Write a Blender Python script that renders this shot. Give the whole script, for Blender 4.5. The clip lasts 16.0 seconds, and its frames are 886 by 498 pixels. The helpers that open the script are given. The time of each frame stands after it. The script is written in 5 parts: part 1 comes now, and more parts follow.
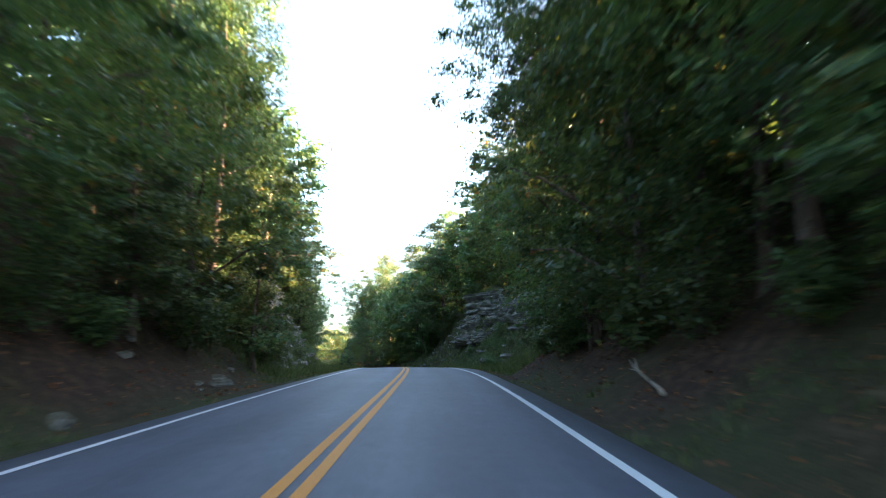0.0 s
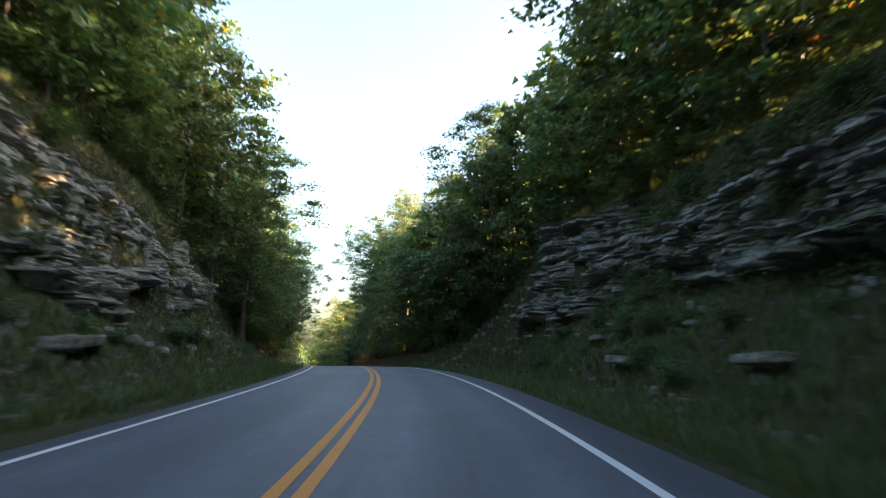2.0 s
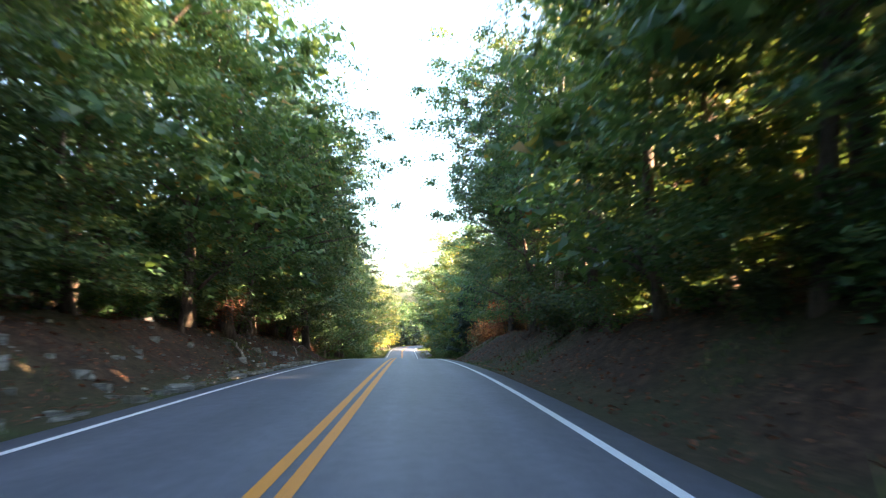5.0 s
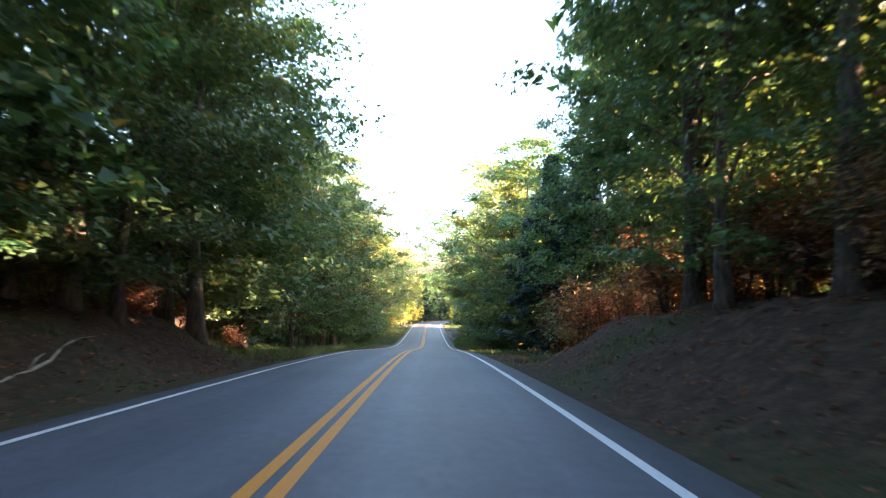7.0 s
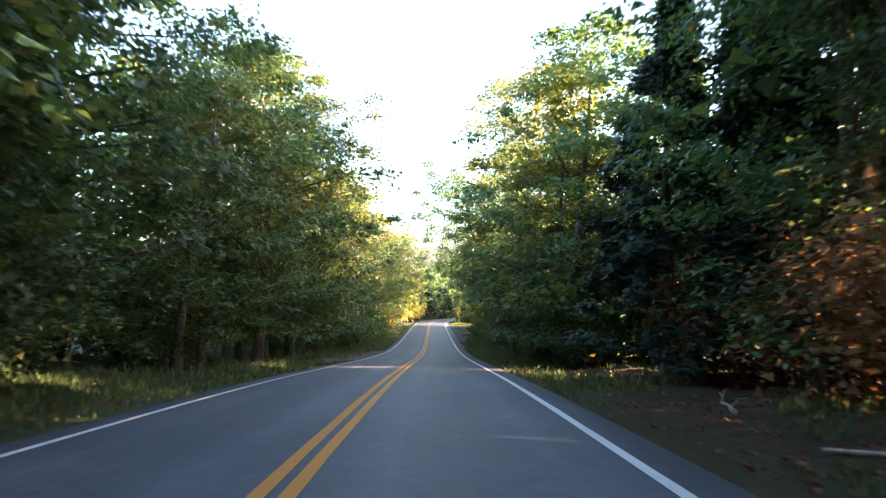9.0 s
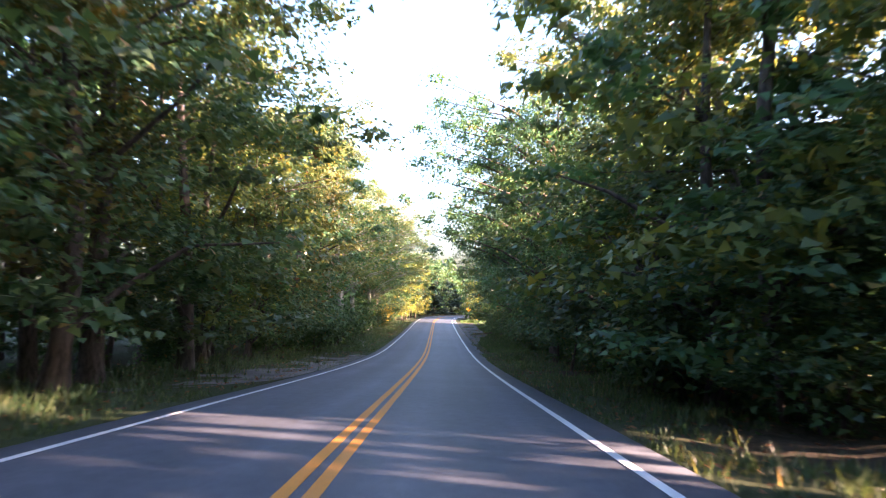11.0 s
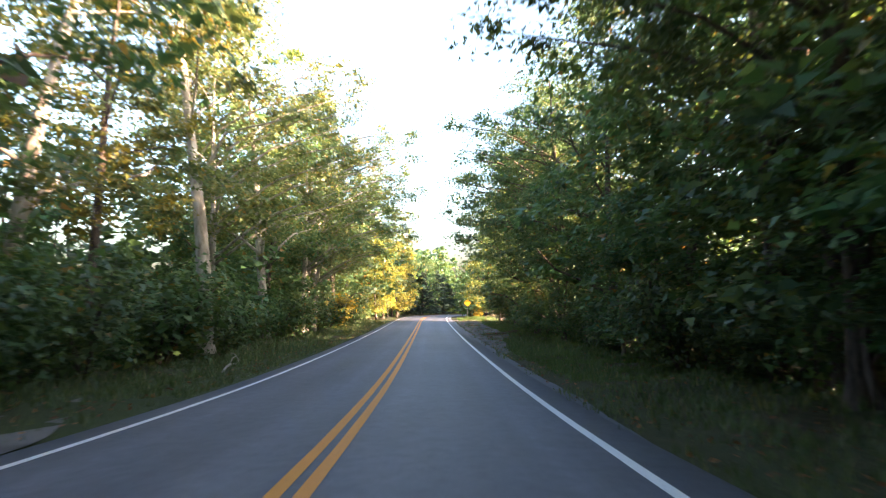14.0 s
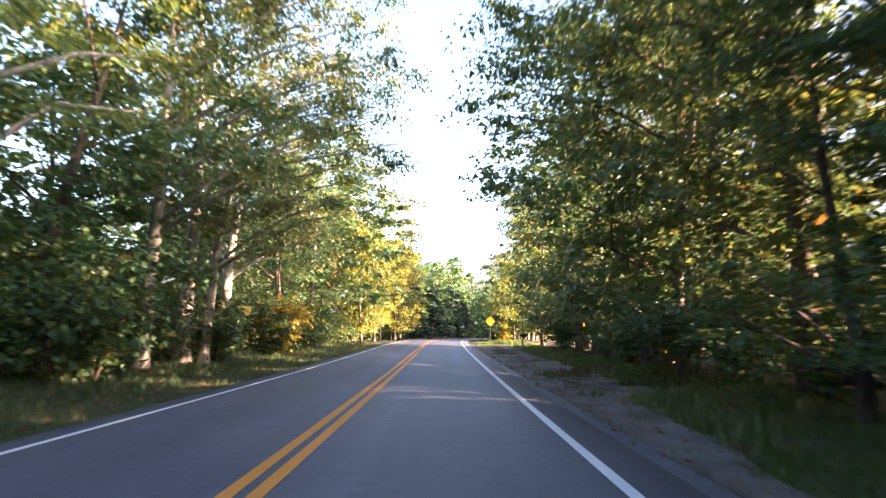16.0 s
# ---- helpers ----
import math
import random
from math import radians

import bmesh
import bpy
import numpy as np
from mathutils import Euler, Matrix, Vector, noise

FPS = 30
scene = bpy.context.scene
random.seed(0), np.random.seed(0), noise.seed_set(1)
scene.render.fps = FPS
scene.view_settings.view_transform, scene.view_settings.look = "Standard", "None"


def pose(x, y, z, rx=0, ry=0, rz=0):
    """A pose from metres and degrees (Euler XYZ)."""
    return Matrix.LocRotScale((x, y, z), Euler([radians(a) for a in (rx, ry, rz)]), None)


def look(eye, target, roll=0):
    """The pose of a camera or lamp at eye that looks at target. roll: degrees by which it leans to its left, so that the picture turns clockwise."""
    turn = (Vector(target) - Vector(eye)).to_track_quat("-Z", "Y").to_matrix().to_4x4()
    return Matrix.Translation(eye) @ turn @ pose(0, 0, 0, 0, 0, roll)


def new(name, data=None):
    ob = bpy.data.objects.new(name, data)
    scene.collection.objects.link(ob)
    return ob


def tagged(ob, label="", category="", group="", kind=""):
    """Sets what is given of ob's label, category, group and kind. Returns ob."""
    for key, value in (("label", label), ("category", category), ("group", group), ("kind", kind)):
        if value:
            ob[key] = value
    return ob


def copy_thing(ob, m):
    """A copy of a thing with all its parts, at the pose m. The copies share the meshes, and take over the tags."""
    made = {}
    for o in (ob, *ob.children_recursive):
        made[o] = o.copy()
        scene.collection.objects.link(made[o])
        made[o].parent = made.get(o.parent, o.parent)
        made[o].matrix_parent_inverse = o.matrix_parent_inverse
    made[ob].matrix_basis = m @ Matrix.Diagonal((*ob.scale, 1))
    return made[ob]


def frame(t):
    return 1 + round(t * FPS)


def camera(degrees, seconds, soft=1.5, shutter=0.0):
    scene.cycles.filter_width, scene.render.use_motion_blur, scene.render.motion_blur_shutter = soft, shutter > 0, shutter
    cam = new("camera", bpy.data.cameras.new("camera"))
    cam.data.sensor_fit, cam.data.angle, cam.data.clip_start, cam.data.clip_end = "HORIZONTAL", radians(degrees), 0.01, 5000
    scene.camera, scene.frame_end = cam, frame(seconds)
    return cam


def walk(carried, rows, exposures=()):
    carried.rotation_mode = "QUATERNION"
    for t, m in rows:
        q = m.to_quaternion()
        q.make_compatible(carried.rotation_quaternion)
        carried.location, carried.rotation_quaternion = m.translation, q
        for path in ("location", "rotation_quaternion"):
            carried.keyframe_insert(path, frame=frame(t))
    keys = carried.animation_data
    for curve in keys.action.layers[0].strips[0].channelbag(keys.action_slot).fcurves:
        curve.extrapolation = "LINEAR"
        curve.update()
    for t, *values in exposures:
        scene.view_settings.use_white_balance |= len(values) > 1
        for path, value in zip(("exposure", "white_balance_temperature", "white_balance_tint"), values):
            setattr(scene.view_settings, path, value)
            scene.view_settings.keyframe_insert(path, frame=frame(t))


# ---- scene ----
SHUTTER = 0.36
cam = camera(77.18, 16.0, soft=1.12, shutter=SHUTTER)
PATH = [
    (0.0, 1.22, 0.07, 1.27, -1.37, 13.03, 0.38),
    (0.5, 1.34, 9.48, 1.87, -0.84, 12.99, 0.39),
    (1.0, 1.37, 18.66, 2.38, -0.11, 12.50, -0.80),
    (1.5, 1.22, 27.33, 2.80, 0.86, 11.67, -0.90),
    (2.0, 0.86, 36.06, 3.10, 2.21, 10.87, -0.86),
    (2.5, 0.28, 44.72, 3.31, 4.71, 10.51, -0.51),
    (3.0, -0.65, 52.75, 3.48, 7.30, 10.29, -0.68),
    (3.5, -2.03, 60.21, 3.55, 9.43, 9.72, -0.45),
    (4.0, -3.57, 67.44, 3.59, 11.54, 8.85, -0.28),
    (4.5, -5.27, 74.42, 3.55, 13.40, 7.82, -0.22),
    (5.0, -7.09, 81.19, 3.43, 14.81, 6.84, -0.32),
    (5.5, -8.98, 87.81, 3.24, 15.90, 6.05, -0.55),
    (6.0, -10.96, 94.00, 3.06, 17.10, 5.53, -0.51),
    (6.5, -12.79, 99.74, 2.84, 17.75, 4.70, -0.65),
    (7.0, -14.58, 104.74, 2.59, 17.46, 4.18, -0.90),
    (7.5, -16.14, 109.40, 2.32, 17.34, 3.81, -0.77),
    (8.0, -17.49, 113.46, 2.04, 17.51, 4.14, -0.41),
    (8.5, -18.75, 117.11, 1.82, 17.65, 3.98, -0.28),
    (9.0, -19.95, 120.60, 1.55, 17.84, 3.98, -0.36),
    (9.5, -21.14, 124.08, 1.28, 18.03, 3.95, -0.49),
    (10.0, -22.33, 127.54, 1.02, 18.21, 3.89, -0.74),
    (10.5, -23.53, 131.01, 0.71, 18.35, 3.83, -1.14),
    (11.0, -24.74, 134.52, 0.38, 18.45, 3.76, -1.71),
    (11.5, -26.02, 138.29, -0.01, 18.41, 3.50, -1.46),
    (12.0, -27.46, 142.54, -0.44, 18.67, 3.68, -1.14),
    (12.5, -28.99, 147.02, -0.90, 18.61, 3.39, -1.10),
    (13.0, -30.53, 151.60, -1.38, 18.10, 3.48, -0.76),
    (13.5, -32.06, 156.37, -1.84, 17.57, 3.79, -0.66),
    (14.0, -33.50, 161.23, -2.27, 17.46, 4.23, -0.02),
    (14.5, -34.91, 165.98, -2.67, 17.66, 4.99, 0.50),
    (15.0, -36.50, 171.06, -3.02, 17.98, 5.92, 0.21),
    (15.5, -38.20, 176.36, -3.31, 18.40, 6.64, -0.33),
    (16.0, -39.91, 181.54, -3.52, 18.86, 6.78, -0.53),
]
walk(cam, [(t, pose(x, y, z, 90 + pitch, roll, yaw)) for t, x, y, z, yaw, pitch, roll in PATH],
     exposures=[(0.0, 4.5, 6050, 10), (1.0, 4.3, 6100, 10), (1.5, 3.9, 6350, 10), (2.0, 3.87, 6500, 10), (2.5, 4.0, 6650, 10), (3.0, 4.08, 6650, 10), (5.5, 4.88, 6000, 10), (6.2, 4.8, 6000, 10), (7.3, 4.8, 6000, 10), (8.0, 4.55, 6050, 10), (8.5, 4.33, 6250, 10),
                (11.0, 4.25, 5500, 24), (12.5, 4.22, 5500, 24), (13.5, 4.28, 5950, 18), (14.5, 3.98, 5950, 14), (16.0, 4.02, 5800, 24)])

# ---- sky and sun ----
SUN_EL, SUN_AZ = radians(12), radians(86)      # low evening sun, square to the road's right side
world = bpy.data.worlds.new("sky")
scene.world = world
world.use_nodes = True
sky = world.node_tree.nodes.new("ShaderNodeTexSky")
sky.sky_type, sky.sun_disc = "NISHITA", False
sky.sun_elevation, sky.sun_rotation = SUN_EL, SUN_AZ
sky.air_density, sky.dust_density, sky.ozone_density = 1.0, 5.0, 1.0
world.node_tree.links.new(sky.outputs[0], world.node_tree.nodes["Background"].inputs[0])
world.node_tree.nodes["Background"].inputs[1].default_value = 0.075
sun_dir = Vector((math.sin(SUN_AZ) * math.cos(SUN_EL), math.cos(SUN_AZ) * math.cos(SUN_EL), math.sin(SUN_EL)))
sun = new("sun", bpy.data.lights.new("sun", "SUN"))
sun.data.energy, sun.data.angle, sun.data.color = 5.0, radians(0.6), (1.0, 0.64, 0.38)
sun.matrix_world = look(sun_dir * 200, (0, 0, 0))

# ---- materials ----
def material(name, rough=0.9, spec=0.3):
    m = bpy.data.materials.new(name)
    m.use_nodes = True
    b = m.node_tree.nodes["Principled BSDF"]
    b.inputs["Roughness"].default_value = rough
    b.inputs["Specular IOR Level"].default_value = spec
    return m, m.node_tree, b


def node(nt, kind, **inputs):
    n = nt.nodes.new("ShaderNode" + kind)
    for k, v in inputs.items():
        n.inputs[k.replace("_", " ")].default_value = v
    return n


def ramp(nt, fac, stops):
    n = nt.nodes.new("ShaderNodeValToRGB")
    e = n.color_ramp.elements
    while len(e) < len(stops):
        e.new(0.5)
    for el, (p, c) in zip(e, stops):
        el.position, el.color = p, (*c, 1)
    nt.links.new(fac, n.inputs[0])
    return n.outputs[0]


def noise_tex(nt, scale, detail=4, rough=0.6, vec=None):
    n = node(nt, "TexNoise", Scale=scale, Detail=detail, Roughness=rough)
    if vec is None:
        vec = node(nt, "NewGeometry").outputs["Position"]
    nt.links.new(vec, n.inputs["Vector"])
    return n.outputs["Fac"]


def blend(nt, fac, a, b, mode="MIX"):
    n = nt.nodes.new("ShaderNodeMix")
    n.data_type, n.blend_type = "RGBA", mode
    if isinstance(fac, float):
        n.inputs[0].default_value = fac
    else:
        nt.links.new(fac, n.inputs[0])
    for sock, v in ((n.inputs[6], a), (n.inputs[7], b)):
        if isinstance(v, tuple):
            sock.default_value = (*v, 1)
        else:
            nt.links.new(v, sock)
    return n.outputs[2]


def bump(nt, b, height, strength=0.4, dist=0.02):
    n = node(nt, "Bump", Strength=strength, Distance=dist)
    nt.links.new(height, n.inputs["Height"])
    nt.links.new(n.outputs[0], b.inputs["Normal"])


def maths(nt, op, a, b=0.0):
    n = nt.nodes.new("ShaderNodeMath")
    n.operation = op
    for sock, v in zip(n.inputs, (a, b)):
        if isinstance(v, (int, float)):
            sock.default_value = v
        else:
            nt.links.new(v, sock)
    return n.outputs[0]


def leaf_material(name, dark, mid, light, autumn=None, share=0.38, rough=0.46):
    """Leaves: two greens mixed leaf by leaf, some of them in autumn colour, with light coming through."""
    m, nt, b = material(name, rough, 0.42)
    isl = node(nt, "NewGeometry").outputs["Random Per Island"]
    ob = nt.nodes.new("ShaderNodeObjectInfo").outputs["Random"]
    stops = [(0.0, dark), (0.55, mid), (0.95, light)]
    if autumn:
        stops.append((1.0, autumn))
    c = ramp(nt, isl, stops)
    h = nt.nodes.new("ShaderNodeHueSaturation")
    nt.links.new(maths(nt, "ADD", maths(nt, "MULTIPLY", ob, 0.05), 0.475), h.inputs["Hue"])
    nt.links.new(maths(nt, "ADD", maths(nt, "MULTIPLY", ob, 0.5), 0.75), h.inputs["Value"])
    nt.links.new(c, h.inputs["Color"])
    nt.links.new(h.outputs[0], b.inputs["Base Color"])
    tr = nt.nodes.new("ShaderNodeBsdfTranslucent")
    nt.links.new(blend(nt, 1.0, h.outputs[0], (2.3, 1.65, 0.85), "MULTIPLY"), tr.inputs["Color"])
    mix = nt.nodes.new("ShaderNodeMixShader")
    mix.inputs[0].default_value = share
    nt.links.new(b.outputs[0], mix.inputs[1])
    nt.links.new(tr.outputs[0], mix.inputs[2])
    nt.links.new(mix.outputs[0], nt.nodes["Material Output"].inputs[0])
    return m


LEAF_OAK = leaf_material("oak_leaf", (0.034, 0.08, 0.039), (0.058, 0.125, 0.052), (0.105, 0.165, 0.058), (0.19, 0.14, 0.045))
LEAF_MAPLE = leaf_material("maple_leaf", (0.04, 0.096, 0.043), (0.068, 0.14, 0.055), (0.116, 0.178, 0.062), (0.22, 0.14, 0.045))
LEAF_PALE = leaf_material("sycamore_leaf", (0.06, 0.1, 0.042), (0.1, 0.15, 0.055), (0.17, 0.2, 0.07), (0.3, 0.2, 0.06), share=0.42)
LEAF_SHRUB = leaf_material("shrub_leaf", (0.036, 0.08, 0.033), (0.058, 0.115, 0.042), (0.1, 0.155, 0.05), (0.22, 0.15, 0.045))
# sunlight put into the colour: yellowed green for trees that stand in sun
LEAF_LIT = leaf_material("sunlit_leaf", (0.06, 0.1, 0.03), (0.115, 0.145, 0.036), (0.19, 0.2, 0.042), (0.25, 0.2, 0.045))
LEAF_GOLD = leaf_material("golden_leaf", (0.14, 0.13, 0.025), (0.27, 0.22, 0.03), (0.4, 0.31, 0.045), share=0.4)
# stronger still: the low sun's gold painted into green leaves
LEAF_SUN = leaf_material("sunlit_leaf_yellow", (0.09, 0.12, 0.026), (0.16, 0.18, 0.03), (0.25, 0.25, 0.042), share=0.42)
NEEDLE = leaf_material("cedar_needle", (0.014, 0.034, 0.024), (0.022, 0.048, 0.031), (0.036, 0.064, 0.038), share=0.1, rough=0.7)
GRASS = leaf_material("grass_blade", (0.036, 0.066, 0.024), (0.062, 0.098, 0.033), (0.11, 0.13, 0.052), (0.22, 0.19, 0.11), share=0.3)
LAWN = leaf_material("lawn_blade", (0.034, 0.078, 0.018), (0.058, 0.118, 0.026), (0.095, 0.15, 0.04), share=0.3)
LITTER = leaf_material("dead_leaf", (0.1, 0.053, 0.032), (0.17, 0.088, 0.047), (0.27, 0.155, 0.08), share=0.28, rough=0.8)

# bark
def bark_material(name, dark, light, scale=6.0):
    m, nt, b = material(name, 0.95, 0.2)
    tc = nt.nodes.new("ShaderNodeTexCoord")
    mp = node(nt, "Mapping", Scale=(1.0, 1.0, 0.22))
    nt.links.new(tc.outputs["Object"], mp.inputs[0])
    f = noise_tex(nt, scale * 2.2, 6, 0.65, mp.outputs[0])
    nt.links.new(ramp(nt, f, [(0.35, dark), (0.65, light)]), b.inputs["Base Color"])
    bump(nt, b, f, 0.7, 0.03)
    return m


BARK = bark_material("oak_bark", (0.045, 0.036, 0.03), (0.17, 0.135, 0.11))
BARK_PALE = bark_material("sycamore_bark", (0.2, 0.17, 0.13), (0.5, 0.46, 0.4), 3.0)

# asphalt: u runs across the road in metres, v along it
ASPHALT, nt, b = material("asphalt", 0.62, 0.45)
uv = nt.nodes.new("ShaderNodeUVMap")
sep = nt.nodes.new("ShaderNodeSeparateXYZ")
nt.links.new(uv.outputs[0], sep.inputs[0])
stretch = node(nt, "Mapping", Scale=(1.0, 0.05, 1.0))
nt.links.new(uv.outputs[0], stretch.inputs[0])
streak = noise_tex(nt, 1.6, 4, 0.6, stretch.outputs[0])
patch = noise_tex(nt, 0.25, 4, 0.6)
grain = noise_tex(nt, 90.0, 3, 0.8)
lane = maths(nt, "ABSOLUTE", maths(nt, "SUBTRACT", maths(nt, "ABSOLUTE", sep.outputs[0]), 1.6))   # wheel paths beside each lane's middle
wheel = maths(nt, "ABSOLUTE", maths(nt, "SUBTRACT", lane, 0.8))
worn = ramp(nt, wheel, [(0.0, (1.14, 1.14, 1.14)), (0.5, (0.94, 0.94, 0.94)), (0.9, (0.88, 0.88, 0.88))])
base = ramp(nt, patch, [(0.3, (0.07, 0.077, 0.1)), (0.7, (0.096, 0.104, 0.132))])
base = blend(nt, 1.0, base, worn, "MULTIPLY")
base = blend(nt, 0.55, base, ramp(nt, streak, [(0.3, (0.75, 0.75, 0.75)), (0.7, (1.25, 1.25, 1.25))]), "MULTIPLY")
base = blend(nt, 0.6, base, ramp(nt, grain, [(0.3, (0.55, 0.55, 0.55)), (0.7, (1.45, 1.45, 1.45))]), "MULTIPLY")
blotch = noise_tex(nt, 5.0, 5, 0.75)
base = blend(nt, 0.8, base, ramp(nt, blotch, [(0.32, (0.72, 0.72, 0.74)), (0.68, (1.26, 1.26, 1.24))]), "MULTIPLY")
nt.links.new(base, b.inputs["Base Color"])
bump(nt, b, grain, 0.35, 0.006)


def paint_material(name, colour, worn_to):
    m, nt, b = material(name, 0.65, 0.4)
    f = noise_tex(nt, 14.0, 6, 0.75)
    g = noise_tex(nt, 90.0, 3, 0.8)
    c = blend(nt, ramp(nt, f, [(0.55, (0, 0, 0)), (0.78, (0.8, 0.8, 0.8))]), colour, worn_to)
    c = blend(nt, 0.5, c, ramp(nt, g, [(0.3, (0.7, 0.7, 0.7)), (0.6, (1.1, 1.1, 1.1))]), "MULTIPLY")
    nt.links.new(c, b.inputs["Base Color"])
    bump(nt, b, g, 0.3, 0.005)
    return m


YELLOW = paint_material("yellow_paint", (0.62, 0.25, 0.025), (0.2, 0.13, 0.06))
WHITE = paint_material("white_paint", (0.68, 0.7, 0.72), (0.22, 0.22, 0.23))

# soil with moss, leaf litter and grass
EARTH, nt, b = material("bank_earth", 0.95, 0.15)
n2, n3 = noise_tex(nt, 3.5, 6, 0.7), noise_tex(nt, 28.0, 4, 0.75)
soil = ramp(nt, n2, [(0.3, (0.03, 0.02, 0.016)), (0.5, (0.066, 0.041, 0.03)), (0.72, (0.14, 0.09, 0.064))])
moss = ramp(nt, n3, [(0.3, (0.03, 0.044, 0.019)), (0.7, (0.078, 0.1, 0.042))])
vs = nt.nodes.new("ShaderNodeVertexColor")
vs.layer_name = "grassy"
col = blend(nt, vs.outputs[0], soil, moss)
col = blend(nt, 0.6, col, ramp(nt, n3, [(0.25, (0.55, 0.55, 0.55)), (0.75, (1.4, 1.4, 1.4))]), "MULTIPLY")
nt.links.new(col, b.inputs["Base Color"])
bump(nt, b, maths(nt, "ADD", n2, maths(nt, "MULTIPLY", n3, 0.4)), 0.8, 0.12)

# layered limestone
def stone_material(name, dark, mid, light):
    m, nt, b = material(name, 0.9, 0.25)
    ob = nt.nodes.new("ShaderNodeObjectInfo").outputs["Random"]
    n1, n2 = noise_tex(nt, 1.1, 5, 0.65), noise_tex(nt, 11.0, 6, 0.7)
    bed = node(nt, "Mapping", Scale=(0.5, 0.5, 7.0))
    nt.links.new(node(nt, "NewGeometry").outputs["Position"], bed.inputs[0])
    n3 = noise_tex(nt, 2.0, 5, 0.65, bed.outputs[0])
    c = ramp(nt, maths(nt, "ADD", maths(nt, "MULTIPLY", n3, 0.6), maths(nt, "MULTIPLY", n2, 0.4)), [(0.33, dark), (0.5, mid), (0.68, light)])
    up = nt.nodes.new("ShaderNodeSeparateXYZ")
    nt.links.new(node(nt, "NewGeometry").outputs["True Normal"], up.inputs[0])
    soil = maths(nt, "ADD", maths(nt, "MULTIPLY", n1, 1.5), maths(nt, "MULTIPLY", up.outputs[2], 0.28))      # soil and moss lie on the ledges
    c = blend(nt, ramp(nt, soil, [(0.72, (0, 0, 0)), (1.02, (0.85, 0.85, 0.85))]), c, ramp(nt, n2, [(0.35, (0.05, 0.052, 0.028)), (0.65, (0.12, 0.1, 0.065))]))
    c = blend(nt, 0.7, c, ramp(nt, ob, [(0.0, (0.65, 0.65, 0.63)), (1.0, (1.2, 1.19, 1.17))]), "MULTIPLY")
    nt.links.new(c, b.inputs["Base Color"])
    bump(nt, b, maths(nt, "ADD", n2, n3), 0.7, 0.06)
    return m


STONE = stone_material("limestone", (0.09, 0.094, 0.09), (0.32, 0.326, 0.31), (0.54, 0.545, 0.515))
GRAVEL, nt, b = material("gravel", 0.95, 0.2)
g1, g2 = noise_tex(nt, 0.8, 5), noise_tex(nt, 40.0, 4, 0.8)
c = ramp(nt, g1, [(0.35, (0.08, 0.076, 0.075)), (0.65, (0.172, 0.163, 0.16))])
c = blend(nt, 0.8, c, ramp(nt, g2, [(0.3, (0.5, 0.5, 0.5)), (0.7, (1.5, 1.5, 1.5))]), "MULTIPLY")
nt.links.new(c, b.inputs["Base Color"])
bump(nt, b, g2, 0.8, 0.03)

# ---- the road's line: curvature and grade every 10 m ----
KAPPA = [-0.00502, -0.00209, 0.00079, 0.00233, 0.00314, 0.00476, 0.00613, 0.00641, 0.00519, 0.0029, 0.00128, 0.00084, 0.00036, -5e-05, -0.00044, -0.00033, -0.0001, 5e-05, 0.00051, 0.00064, -2e-05, -0.00022, 0.00015, -0.00016, -0.00128, -0.00253, -0.00325, -0.00336, -0.00304, -0.00248, -0.00181, -0.0011, -0.00039, 0.00031]
GRADE = [0.0698, 0.0666, 0.0593, 0.0501, 0.0353, 0.0232, 0.016, 0.0083, -0.0054, -0.0213, -0.0289, -0.0462, -0.0586, -0.0678, -0.0802, -0.0979, -0.1002, -0.0904, -0.0731, -0.0425, -0.0326, -0.0285, -0.024, -0.0197, -0.019, -0.0236, -0.0306, -0.0352, -0.0365, -0.036, -0.0346, -0.033, -0.0313, -0.0296]
STEP0, LANE = -8.0, 3.1      # the right lane is a little wider
LANE_R = 3.17
_s = np.arange(-90.0, 420.0, 1.0)
_k = np.interp(_s, STEP0 + 10.0 * np.arange(len(KAPPA)), KAPPA)
_k[_s < 0] = 0.0
_k[_s > 252] = -0.009 * np.clip((_s[_s > 252] - 252) / 15, 0, 1) * (_s[_s > 252] < 325)
_g = np.interp(_s, STEP0 + 10.0 * np.arange(len(GRADE)), GRADE)
_g[_s < -10] *= 0.5
_h = np.cumsum(_k)
_h -= np.interp(0, _s, _h)
_x, _y, _z = np.cumsum(-np.sin(_h)), np.cumsum(np.cos(_h)), np.cumsum(_g)
for _a in (_x, _y, _z):
    _a -= np.interp(0, _s, _a)


def place(s, d, h=0.0):
    """World place of a point s metres along the road, d to the right of its middle, h above its surface. Takes arrays."""
    s = np.asarray(s, float)
    a, more = np.interp(s, _s, _h), s - np.clip(s, _s[0], _s[-1])      # straight on past the ends
    return np.stack(np.broadcast_arrays(np.interp(s, _s, _x) + d * np.cos(a) - more * np.sin(a), np.interp(s, _s, _y) + d * np.sin(a) + more * np.cos(a), np.interp(s, _s, _z) + h), -1)


def heading(s):
    return float(np.interp(s, _s, _h))


